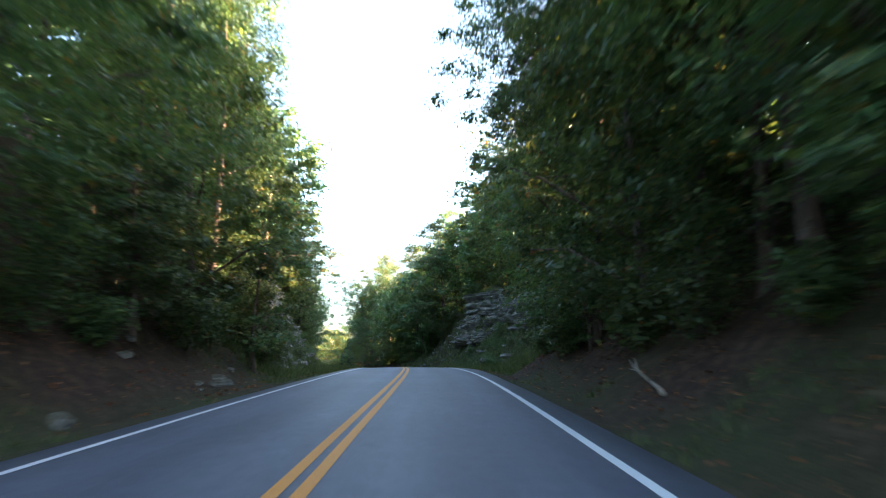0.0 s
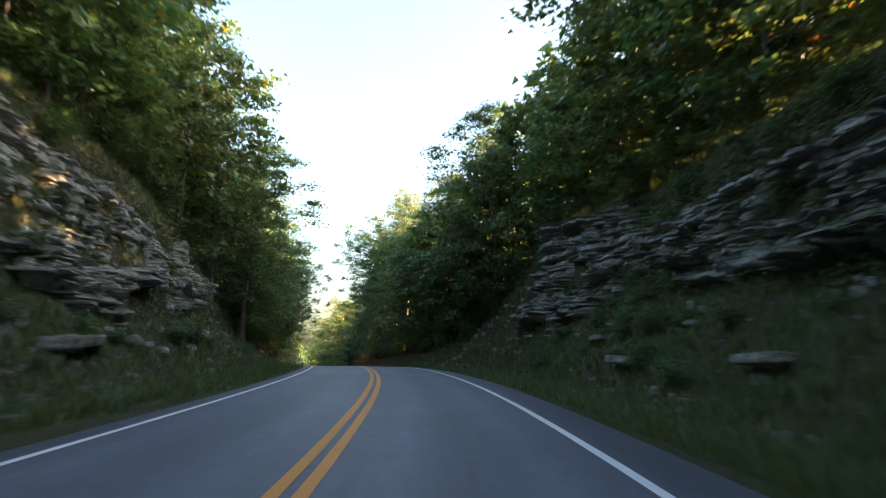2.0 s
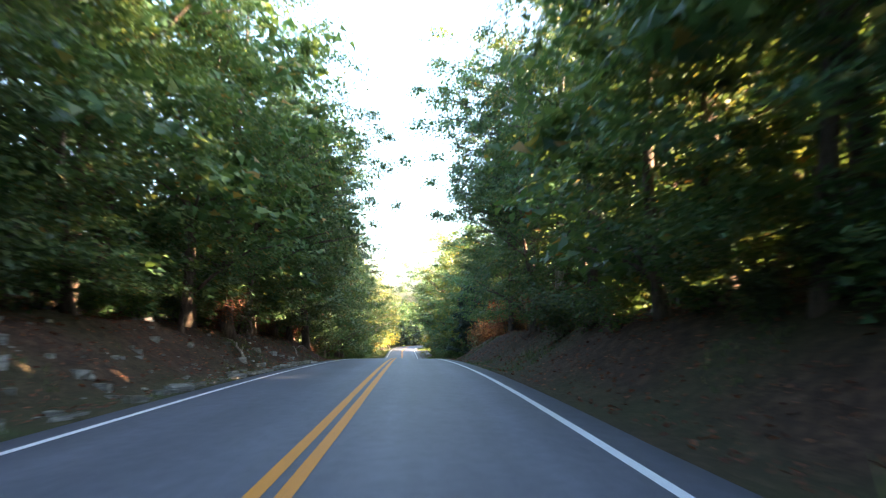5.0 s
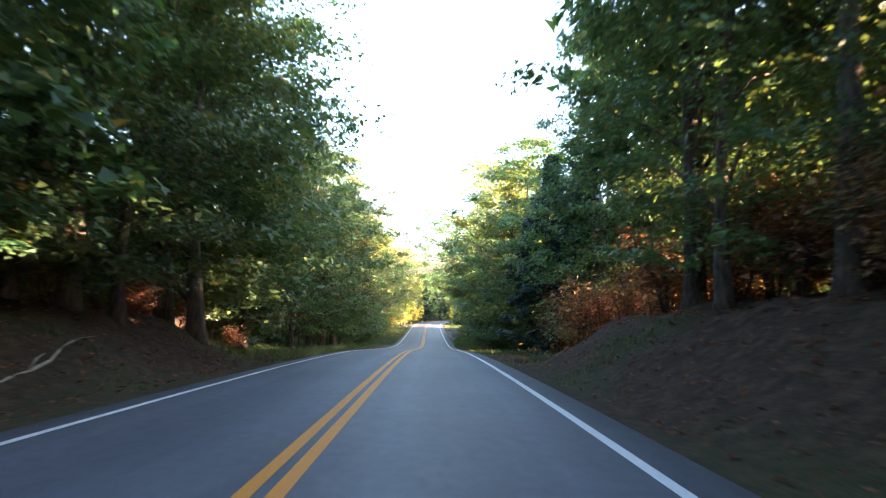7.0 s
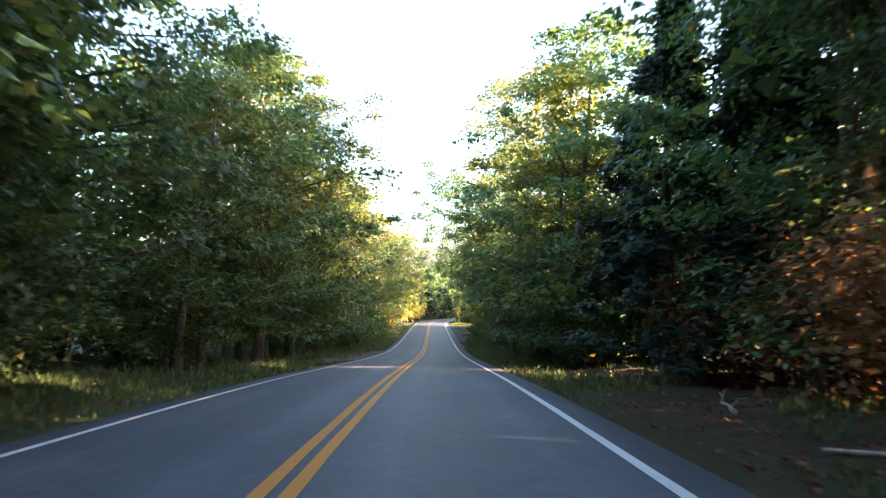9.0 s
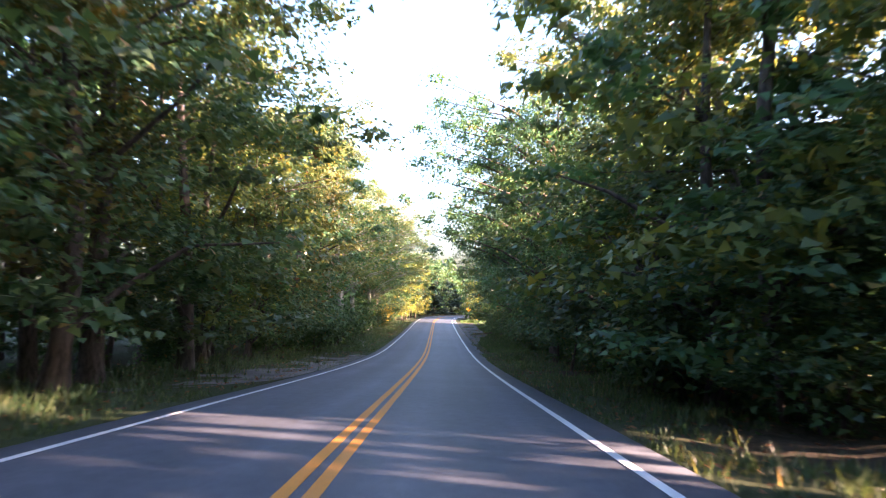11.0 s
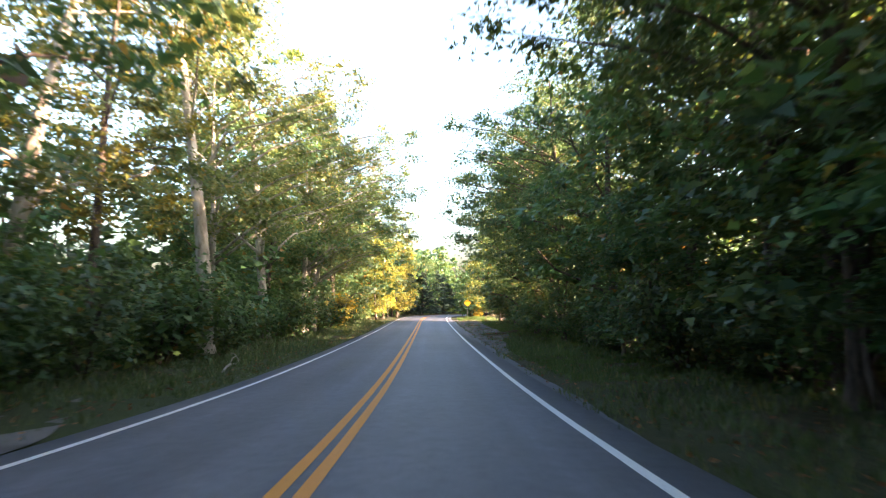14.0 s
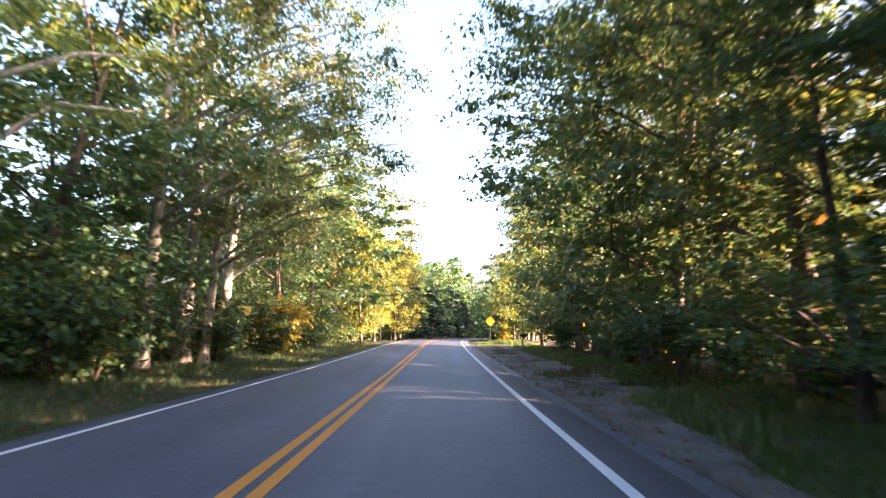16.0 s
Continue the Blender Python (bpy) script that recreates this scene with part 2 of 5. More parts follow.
# ---- cross-section of the ground on each side: s, toe of the bank, then (distance, height) of its middle and top, rise behind ----
# s, toe, middle d, middle h, top d, top h, rise behind, how grassy
LEFT = [(-90, 4.5, 7.5, 2.2, 11, 6.0, 4, 0.15), (10, 4.5, 7.5, 2.2, 11, 6.5, 5, 0.15), (22, 5.2, 8.5, 2.2, 11.5, 8.5, 5, 0.5), (32, 6.5, 9.8, 2.3, 12.4, 9.5, 5, 0.6), (62, 6.4, 10.0, 2.5, 12.9, 10.0, 5, 0.6),
        (72, 6.0, 9.8, 2.5, 12.7, 9.4, 4, 0.55), (82, 5.6, 9.4, 2.0, 12.8, 7.6, 4, 0.45), (92, 4.8, 7.5, 1.4, 12, 2.8, 3, 0.15), (124, 4.8, 7.5, 1.3, 12, 2.2, 2, 0.1), (134, 6.5, 9.0, 0.05, 15, 0.4, 1, 0.75), (420, 6.0, 9.0, 0.05, 15, 0.4, 1, 0.7)]
RIGHT = [(-90, 4.5, 7.5, 2.2, 12, 7.0, 4, 0.1), (24, 4.5, 7.8, 2.2, 12, 7.5, 4, 0.15), (36, 6.8, 10.6, 2.4, 13.0, 8.8, 4, 0.6), (46, 8.0, 12.0, 3.2, 13.8, 9.6, 4, 0.65), (56, 7.9, 12.6, 3.8, 14.4, 10.0, 4, 0.65), (63, 7.9, 13.6, 4.6, 15.6, 10.4, 4, 0.65), (71, 8.2, 11.3, 2.8, 12.9, 9.8, 4, 0.65), (75, 8.0, 11.0, 2.3, 13.0, 8.6, 4, 0.6),
         (86, 5.0, 8.0, 1.7, 13, 5.0, 2, 0.3), (94, 4.5, 7.2, 1.6, 11, 2.6, 0.5, 0.12), (124, 4.5, 7.2, 1.6, 11, 2.1, 0.5, 0.1), (132, 6.0, 9.0, 0.0, 15, 0.0, -0.5, 0.5), (420, 6.0, 9.0, 0.1, 15, 0.3, -0.5, 0.6)]


def wave(s, d, scale, seed):
    return np.array([noise.noise((a * scale, b * scale, seed)) for a, b in zip(np.ravel(s), np.ravel(d))]).reshape(np.shape(s))


def ground_height(s, d):
    """Height of the ground above the road's surface at s, d (arrays)."""
    s, d = np.broadcast_arrays(np.asarray(s, float), np.asarray(d, float))
    out = np.zeros(s.shape)
    for table, sign in ((LEFT, -1), (RIGHT, 1)):
        t = np.array(table)
        q = [np.interp(s, t[:, 0], t[:, k]) for k in range(1, 7)]
        toe, md, mh, td, th, rise = q
        a = d * sign
        ditch = 0.4 * np.clip((toe - 6.2) / 1.6, 0, 1) * np.clip((a - 4.4) / 2.4, 0, 1) * (s < 100)
        h = np.where(a < toe, -0.06 - 0.05 * np.clip((a - 3.6) / 0.8, 0, 1) - ditch,
            np.where(a < md, -0.11 - ditch + (mh + 0.11 + ditch) * np.clip((a - toe) / (md - toe), 0, 1) ** 1.2,
            np.where(a < td, mh + (th - mh) * (a - md) / (td - md),
                     th + rise * (1 - np.exp(-(a - td) / 25.0)))))
        out = np.where(a > 0, h, out)
    return out


def rough(s, d):
    a = np.abs(d)
    w = np.clip((a - 4.2) / 2.5, 0, 1)
    return w * (0.28 * wave(s, d, 0.45, 3.1) + 0.12 * wave(s, d, 1.3, 7.7)) + np.clip((a - 14) / 30, 0, 1) * 0.9 * wave(s, d, 0.07, 1.3)


def on_ground(s, d, sink=0.0):
    h = float(ground_height(s, d) + rough(np.array([s]), np.array([d]))[0])
    return Vector(place(s, d, h - sink))


# ---- building helpers ----
def link_mesh(name, verts, faces, mat, parent=None, label="", smooth=False):
    me = bpy.data.meshes.new(name)
    me.from_pydata(np.asarray(verts, float).tolist(), [], [tuple(map(int, f)) for f in faces])
    me.materials.append(mat)
    if smooth:
        me.polygons.foreach_set("use_smooth", [True] * len(me.polygons))
    ob = new(name, me)
    if parent:
        ob.parent = parent
    if label:
        ob["label"] = label
    return ob


def tube(points, radii, sides=7, seed=0):
    """Verts and faces of a bent, tapering limb."""
    rnd = random.Random(seed)
    verts, faces = [], []
    pts = [Vector(p) for p in points]
    for i, (p, r) in enumerate(zip(pts, radii)):
        way = (pts[min(i + 1, len(pts) - 1)] - pts[max(i - 1, 0)]).normalized()
        side = way.cross(Vector((0.3, 0.9, 0.1)))
        if side.length < 0.05:
            side = way.cross(Vector((1, 0, 0)))
        side.normalize()
        other = way.cross(side)
        for k in range(sides):
            a = 2 * math.pi * k / sides
            rr = r * rnd.uniform(0.88, 1.12)
            verts.append(p + side * math.cos(a) * rr + other * math.sin(a) * rr)
    for i in range(len(pts) - 1):
        for k in range(sides):
            k2 = (k + 1) % sides
            faces.append((i * sides + k, i * sides + k2, (i + 1) * sides + k2, (i + 1) * sides + k))
    faces.append(tuple(range(sides))[::-1])
    faces.append(tuple((len(pts) - 1) * sides + k for k in range(sides)))
    return [tuple(v) for v in verts], faces


def leaf_cloud(centres, outward, size, rng, droop=0.3, narrow=0.62, coarse=False):
    """One folded, pointed leaf at each centre."""
    n = len(centres)
    nrm = outward * 0.55 + np.array([0, 0, 0.55]) + rng.normal(0, 0.5, (n, 3))
    nrm /= np.linalg.norm(nrm, axis=1)[:, None]
    way = rng.normal(0, 1, (n, 3)) + outward * 0.8 - np.array([0, 0, droop])
    way -= nrm * (way * nrm).sum(1)[:, None]
    way /= np.linalg.norm(way, axis=1)[:, None]
    side = np.cross(nrm, way)
    L = (size * rng.uniform(0.7, 1.25, n))[:, None]
    fold = nrm * L * rng.uniform(0.02, 0.16, n)[:, None]
    w = L * narrow * 0.5
    if coarse:
        v = np.stack([centres + side * w * 1.3 - way * L * 0.4, centres + way * L * 0.6, centres - side * w * 1.3 - way * L * 0.4], 1)
        return v.reshape(-1, 3), np.arange(n * 3).reshape(n, 3)
    v = np.stack([centres - way * L * 0.5, centres + side * w - way * L * 0.08 + fold, centres + way * L * 0.5, centres - side * w - way * L * 0.08 + fold], 1)
    return v.reshape(-1, 3), np.arange(n * 4).reshape(n, 4)

# ---- ground: one sheet from verge to horizon ----
def build_ground():
    ss = np.concatenate([[-2500, -700, -250], np.arange(-90, -10, 4.0), np.arange(-10, 240, 0.8), np.arange(240, 420, 3.0), [520, 900, 2800]])
    side = np.concatenate([[3.3, 3.7, 4.1], np.arange(4.4, 16, 0.45), np.arange(16, 34, 1.8), [38, 46, 58, 75, 100, 140, 220, 500, 2500]])
    dd = np.concatenate([-side[::-1], [-1.5, 1.5], side])
    S, D = np.meshgrid(ss, dd, indexing="ij")
    H = ground_height(S, D) + rough(S, D)
    H[np.abs(D) < 3.35] = -0.15
    V = place(S, np.clip(D, -75, 75), H)
    V[..., :2] += (D - np.clip(D, -75, 75))[..., None] * np.array([math.cos(0.2), math.sin(0.2)])      # far ground runs straight out
    V = V.reshape(-1, 3)
    nd = len(dd)
    i, j = np.meshgrid(np.arange(len(ss) - 1), np.arange(nd - 1), indexing="ij")
    a = (i * nd + j).ravel()
    ob = link_mesh("ground", V, np.stack([a, a + 1, a + nd + 1, a + nd], 1), EARTH, smooth=True)
    lt, rt = np.array(LEFT), np.array(RIGHT)
    g = np.where(D < 0, np.interp(S, lt[:, 0], lt[:, 7]), np.interp(S, rt[:, 0], rt[:, 7]))
    g = np.clip(g + 0.55 * wave(S, D, 0.35, 5.5) + np.where(np.abs(D) < 4.9, 0.25, 0.0), 0.02, 0.95).ravel()
    layer = ob.data.color_attributes.new("grassy", "FLOAT_COLOR", "POINT")
    layer.data.foreach_set("color", np.stack([g, g, g, np.ones_like(g)], 1).ravel())
    return tagged(ob, "brown earth banks and grassy verges beside the road", "ground", kind="structure")


build_ground()


def edge(s):
    """Where the asphalt ends on the right."""
    return float(np.interp(s, [20, 34, 76, 88, 140, 148], [3.74, 4.08, 4.05, 3.74, 3.74, 3.8]))


def strip(name, s0, s1, lefts, mat, lift, wobble=0.0, step=1.0):
    """A strip along the road; lefts are its columns of (d, extra height)."""
    ss = np.arange(s0, s1 + step * 0.5, step)
    V = []
    for s in ss:
        for k, (d, h) in enumerate(lefts):
            w = wobble * noise.noise((s * 0.6, k * 9.0, 2.0)) if k in (0, len(lefts) - 1) else 0.0
            V.append(place(s, (d if d < LANE_R + 0.4 else d - 3.74 + edge(s)) + w, h + lift))
    n = len(lefts)
    F = [(i * n + j, i * n + j + 1, (i + 1) * n + j + 1, (i + 1) * n + j) for i in range(len(ss) - 1) for j in range(n - 1)]
    ob = link_mesh(name, V, F, mat, smooth=True)
    uvl = ob.data.uv_layers.new(name="UVMap")
    flat_uv = np.array([(d, s) for s in ss for d, h in lefts])
    idx = np.empty(len(ob.data.loops), int)
    ob.data.loops.foreach_get("vertex_index", idx)
    uvl.data.foreach_set("uv", flat_uv[idx].ravel())
    return ob


def crown(d):
    return -0.012 * abs(d)


road = tagged(strip("road", -85, 415, [(-3.62, -0.2), (-3.58, -0.045)] + [(d, crown(d)) for d in (-3.1, -2.4, -1.6, -0.8, 0, 0.8, 1.6, 2.4, 3.1)] + [(3.74, -0.045), (3.8, -0.2)], ASPHALT, 0.0, 0.06),
       "worn blue-grey two-lane asphalt road between wooded banks", "road", kind="structure")
for d0, w, mat, txt in ((-0.118, 0.135, YELLOW, "solid yellow centre line worn on the asphalt"), (0.118, 0.135, YELLOW, "solid yellow centre line worn on the asphalt"),
                        (-LANE, 0.11, WHITE, "thin white edge line on the asphalt"), (LANE_R, 0.13, WHITE, "thin white edge line on the asphalt")):
    tagged(strip("road_marking", -85, 415, [(d0 - w / 2, crown(d0 - w / 2)), (d0 + w / 2, crown(d0 + w / 2))], mat, 0.006, 0.008, 0.5), txt, "road marking", "road markings", "structure")

# ---- trees ----
def make_tree(name, label, category, height, base, radius, clumps, leaves, size, leaf_mat, bark_mat, seed, trunk=0.16, squat=0.55, bend=0.5, pointed=False, limbs=6, coarse=True, fill=0.34, fine=0.62, boughs=()):
    """A tree: bent tapered trunk, limbs and a crown of leafy sprays with gaps. boughs: long limbs that reach out, as azimuth, length and height of the tip."""
    rnd, rng = random.Random(seed), np.random.default_rng(seed)
    root = tagged(new(name), label, category)
    lean = (rnd.uniform(-1, 1) * bend, rnd.uniform(-1, 1) * bend)
    def axis(h):
        u = h / height
        return Vector((lean[0] * u * u * height * 0.12 + 0.1 * math.sin(u * 7 + seed), lean[1] * u * u * height * 0.12 + 0.1 * math.cos(u * 6 + seed), h))
    hs = [-0.4, 0.15, 0.6] + [height * f for f in (0.16, 0.28, 0.4, 0.52, 0.64, 0.76, 0.88)]
    rr = [trunk * 1.9, trunk * 1.35, trunk * 1.1] + [trunk * (1 - f) ** 0.8 for f in (0.12, 0.25, 0.4, 0.54, 0.67, 0.8, 0.9)]
    v, f = tube([axis(h) for h in hs], rr, 9, seed)
    link_mesh("trunk", v, f, bark_mat, root, smooth=True)
    cs, outs = [], []
    while len(cs) < clumps:
        u = rnd.random()
        if pointed:
            r = radius * (1 - u) ** 0.85 * rnd.uniform(0.55, 1.0)
        else:
            env = math.sin(math.pi * min(0.999, 0.08 + 0.9 * u ** 0.85)) ** 0.6
            r = radius * env * (rnd.random() ** 0.45)
        az = rnd.uniform(0, 2 * math.pi)
        r *= 0.86 + 0.35 * noise.noise((math.cos(az) * 1.3, math.sin(az) * 1.3, u * 3 + seed))
        r = min(r, 0.93 * radius)
        h = base + (height - base) * u
        c = axis(h) + Vector((math.cos(az) * r, math.sin(az) * r, 0))
        cs.append(c)
        outs.append(Vector((math.cos(az), math.sin(az), 0.35)))
    big = sorted(range(clumps), key=lambda i: -((cs[i] - axis(cs[i].z)).length))[10:10 + 2 * limbs:2]
    for n, i in enumerate(big):
        c = cs[i]
        h0 = max(base * 0.75, c.z - (c - axis(c.z)).length * rnd.uniform(0.5, 0.9))
        a, mid = axis(h0), (axis(h0) * 0.5 + c * 0.5) + Vector((rnd.uniform(-0.3, 0.3), rnd.uniform(-0.3, 0.3), rnd.uniform(0.0, 0.35))) * (1 + height / 9)
        r0 = trunk * max(0.2, 1 - h0 / height) * 0.5
        v, f = tube([a, a * 0.6 + mid * 0.4 + Vector((0, 0, 0.1)), mid, mid * 0.4 + c * 0.6, c], [r0, r0 * 0.8, r0 * 0.6, r0 * 0.4, r0 * 0.15], 6, seed + n)
        link_mesh("limb", v, f, bark_mat, root, smooth=True)
    for n, (az, far, tip) in enumerate(boughs):
        way = Vector((math.cos(radians(az)), math.sin(radians(az)), 0))
        h0 = max(base * 0.7, tip - far * 0.42)
        a, c = axis(h0), axis(tip) * Vector((1, 1, 0)) + way * far + Vector((0, 0, tip))
        mid = a * 0.5 + c * 0.5 + Vector((rnd.uniform(-0.4, 0.4), rnd.uniform(-0.4, 0.4), 0.1 * far))
        r0 = trunk * 0.42
        v, f = tube([a, a * 0.55 + mid * 0.45 + Vector((0, 0, 0.15)), mid, mid * 0.45 + c * 0.55, c], [r0, r0 * 0.8, r0 * 0.6, r0 * 0.38, r0 * 0.12], 6, seed + 40 + n)
        link_mesh("limb", v, f, bark_mat, root, smooth=True)
        for k in range(7):
            u = 0.3 + 0.7 * (k + rnd.uniform(-0.3, 0.3)) / 6
            at = (a.lerp(mid, u * 2) if u < 0.5 else mid.lerp(c, u * 2 - 1)) + Vector((rnd.gauss(0, 0.5), rnd.gauss(0, 0.5), rnd.gauss(-0.1, 0.45)))
            cs.append(at)
            outs.append(way + Vector((0, 0, 0.35)))
    # fine leaves on the outside of each spray, larger ones fill its inside
    cen, out, sizes = [], [], []
    per = max(4, leaves // clumps)
    for c, o in zip(cs, outs):
        k = int(per * rnd.uniform(0.5, 1.5))
        cr = radius * rnd.uniform(0.14, 0.27) * (0.7 if pointed else 1.0)
        p = rng.normal(0, 1, (k, 3))
        p /= np.linalg.norm(p, axis=1)[:, None]
        u = rng.random(k) ** 0.5
        inner = rng.random(k) < fill
        u = np.where(inner, u * 0.6, 0.45 + 0.62 * u)
        p *= u[:, None] * cr
        p[:, 2] *= squat
        p[:, 2] -= 0.25 * (p[:, 0] ** 2 + p[:, 1] ** 2) / max(cr, 0.1)
        cen.append(p + np.array(c))
        q = p / (np.linalg.norm(p, axis=1)[:, None] + 1e-6)
        out.append(q * 0.6 + np.array(o) * 0.6)
        sizes.append(np.where(inner, size, size * fine))
    cen, out, sizes = np.concatenate(cen), np.concatenate(out), np.concatenate(sizes)
    v, f = leaf_cloud(cen, out, sizes, rng, narrow=0.5 if pointed else 0.6, coarse=coarse)
    link_mesh("crown", v, f, leaf_mat, root)
    return root


def make_shrub(name, label, category, height, radius, leaves, size, leaf_mat, seed):
    rnd, rng = random.Random(seed), np.random.default_rng(seed)
    root = tagged(new(name), label, category)
    tips = []
    for n in range(4):
        az, r = rnd.uniform(0, 6.28), radius * rnd.uniform(0.25, 0.8)
        tip = Vector((math.cos(az) * r, math.sin(az) * r, height * rnd.uniform(0.55, 0.95)))
        tips.append(tip)
        v, f = tube([(0.05 * math.cos(az), 0.05 * math.sin(az), -0.2), tip * 0.45 + Vector((0, 0, 0.2)), tip], [0.035, 0.022, 0.008], 5, seed + n)
        link_mesh("stem", v, f, BARK, root, smooth=True)
    n = leaves
    t = rng.integers(0, len(tips), n)
    u = rng.random(n) ** 0.6
    tp = np.array([tuple(x) for x in tips])[t]
    c = tp * (0.12 + 0.9 * u[:, None]) + rng.normal(0, 1, (n, 3)) * radius * np.array([0.26, 0.26, 0.2])
    c[:, 2] = np.abs(c[:, 2]) + 0.03
    out = c * np.array([1, 1, 0.3])
    out /= np.linalg.norm(out, axis=1)[:, None] + 1e-6
    v, f = leaf_cloud(c, out, np.where(rng.random(n) < 0.25, size * 1.6, size * 0.9), rng, coarse=True)
    link_mesh("foliage", v, f, leaf_mat, root)
    return root


OAK_L, MAPLE_L = "tall broadleaf tree with a dense dark green crown", "leafy maple with layered green sprays beside the road"
KINDS = {}


def kind(key, proto, group):
    proto["group"] = group
    KINDS[key] = [proto, False]


for n in range(3):
    kind("oak%d" % n, make_tree("tree", OAK_L, "tree", 18.0 + n, 2.6, 5.2, 140, 18000, 0.178, LEAF_OAK, BARK, 11 + n, 0.22), "roadside trees")
    kind("maple%d" % n, make_tree("tree", MAPLE_L, "tree", 9.5 + n * 1.2, 0.9, 3.7, 120, 13500, 0.165, LEAF_MAPLE, BARK, 31 + n, 0.12, 0.42), "roadside trees")
    kind("back%d" % n, make_tree("tree", "broadleaf forest tree behind the road's edge", "tree", 16.0 + 1.5 * n, 2.5, 4.6, 60, 720, 0.98, LEAF_OAK, BARK, 71 + n, 0.18, limbs=3, fine=0.9), "forest trees")
    kind("pole%d" % n, make_tree("tree", "slim straight forest tree with a bare lower trunk", "tree", 15.0 + 1.5 * n, 5.6, 3.4, 54, 4400, 0.36, LEAF_OAK, BARK, 171 + n, 0.15, limbs=4, fine=0.75), "forest trees")
    kind("shrub%d" % n, make_shrub("shrub", "dense green roadside shrub", "shrub", 1.7 + 0.6 * n, 1.2 + 0.25 * n, 1900, 0.125, LEAF_SHRUB, 111 + n), "roadside shrubs")
for n in range(2):
    kind("syc%d" % n, make_tree("tree", "sycamore with a pale forked trunk and thin yellow-green crown", "tree", 16.0 + n, 4.4, 4.4, 80, 10500, 0.19, LEAF_PALE, BARK_PALE, 51 + n, 0.2, 0.6, 1.2, limbs=5), "roadside trees")
    kind("far%d" % n, make_tree("tree", "bushy broadleaf tree in the second row", "tree", 10.0 + n, 1.0, 3.7, 80, 3900, 0.33, LEAF_MAPLE, BARK, 151 + n, 0.12, 0.45, limbs=3, fine=0.6), "forest trees")
    kind("brush%d" % n, make_shrub("brush", "brown dead brush of dry stems and leaves", "brush", 1.9 + 0.6 * n, 1.1, 1700, 0.075, LITTER, 191 + n), "dead brush")
    kind("sapling%d" % n, make_tree("sapling", "young understorey tree with thin leafy branches", "sapling", 4.6 + n, 0.7, 1.9, 40, 4200, 0.15, LEAF_MAPLE, BARK, 91 + n, 0.05, 0.4, limbs=5), "understorey saplings")
for n in range(2):
    kind("thin%d" % n, make_tree("tree", "bushy broadleaf tree in the woods", "tree", 10.0 + n, 1.0, 3.7, 50, 1500, 0.62, LEAF_MAPLE, BARK, 151 + n, 0.12, 0.45, limbs=2, fine=0.8), "forest trees")
    kind("wood%d" % n, make_tree("tree", "broadleaf forest tree on the bank", "tree", 16.5 + 1.5 * n, 2.2, 4.7, 100, 8000, 0.3, LEAF_OAK, BARK, 261 + n, 0.18, limbs=4), "forest trees")
    kind("hedge%d" % n, make_shrub("shrub", "dense green shrub at the wood's far edge", "shrub", 1.9 + 0.7 * n, 1.3, 380, 0.29, LEAF_SHRUB, 221 + n), "roadside shrubs")
for n in range(2):
    kind("canopy%d" % n, make_tree("tree", "tall forest tree with a bare trunk under a closed crown", "tree", 18.0 + 1.5 * n, 6.6, 4.8, 64, 1500, 0.85, LEAF_OAK, BARK, 281 + n, 0.19, limbs=3, fine=0.85), "forest trees")
    kind("lofty%d" % n, make_tree("tree", "very tall tree with a high airy crown over the road", "tree", 24.0 + n, 8.0, 4.8, 120, 12000, 0.25, LEAF_MAPLE, BARK, 291 + n, 0.24, limbs=6), "roadside trees")
REACH = [(az, far, tip) for tip in (6.8, 8.4, 10.0, 11.6, 13.2, 14.8) for az, far in ((-26 + 3 * tip % 7, 6.4), (1 - tip % 4, 7.3), (24 - 2 * tip % 9, 6.7))]
kind("reach", make_tree("tree", "broadleaf tree whose boughs hang out over the road", "tree", 17.5, 4.6, 4.6, 110, 12500, 0.225, LEAF_OAK, BARK, 311, 0.22, boughs=REACH), "roadside trees")
kind("reachsyc", make_tree("tree", "pale-barked sycamore with thin boughs hanging over the road", "tree", 17.5, 5.5, 4.4, 70, 7600, 0.2, LEAF_PALE, BARK_PALE, 313, 0.2, 0.6, 0.8, limbs=5, boughs=[(az + 2 * tip, far, tip) for tip in (7.4, 9.0, 10.8, 12.6, 14.4) for az, far in ((-32, 7.0), (-10, 7.8))]), "roadside trees")
AIRY = [(az, far, tip) for tip in (8.0, 10.0, 12.0, 14.0) for az, far in ((-24 + tip, 6.4), (8 - tip % 3, 6.0))]
kind("reachthin", make_tree("tree", "airy broadleaf tree with sunlit boughs over the verge", "tree", 17.0, 4.0, 4.4, 84, 8600, 0.215, LEAF_MAPLE, BARK, 319, 0.2, boughs=AIRY), "roadside trees")
# trees whose yellow is sunlight put into the leaf colour
kind("reachgold", make_tree("tree", "tall tree leaning towards the road, leaves coloured yellow as if sunlit", "tree", 16.5, 4.0, 4.4, 90, 9500, 0.2, LEAF_LIT, BARK, 323, 0.2, boughs=AIRY[2:]), "roadside trees")
kind("goldtall", make_tree("tree", "tall thin tree, sunlight coloured into its leaves, sky showing through", "tree", 16.0, 4.0, 4.0, 76, 7800, 0.21, LEAF_SUN, BARK, 327, 0.17, limbs=5), "roadside trees")
kind("goldtree", make_tree("tree", "broadleaf tree with the low sun's gold put into its leaf colour", "tree", 10.5, 1.2, 3.4, 90, 7000, 0.26, LEAF_SUN, BARK, 317, 0.13, 0.5, limbs=4), "roadside trees")
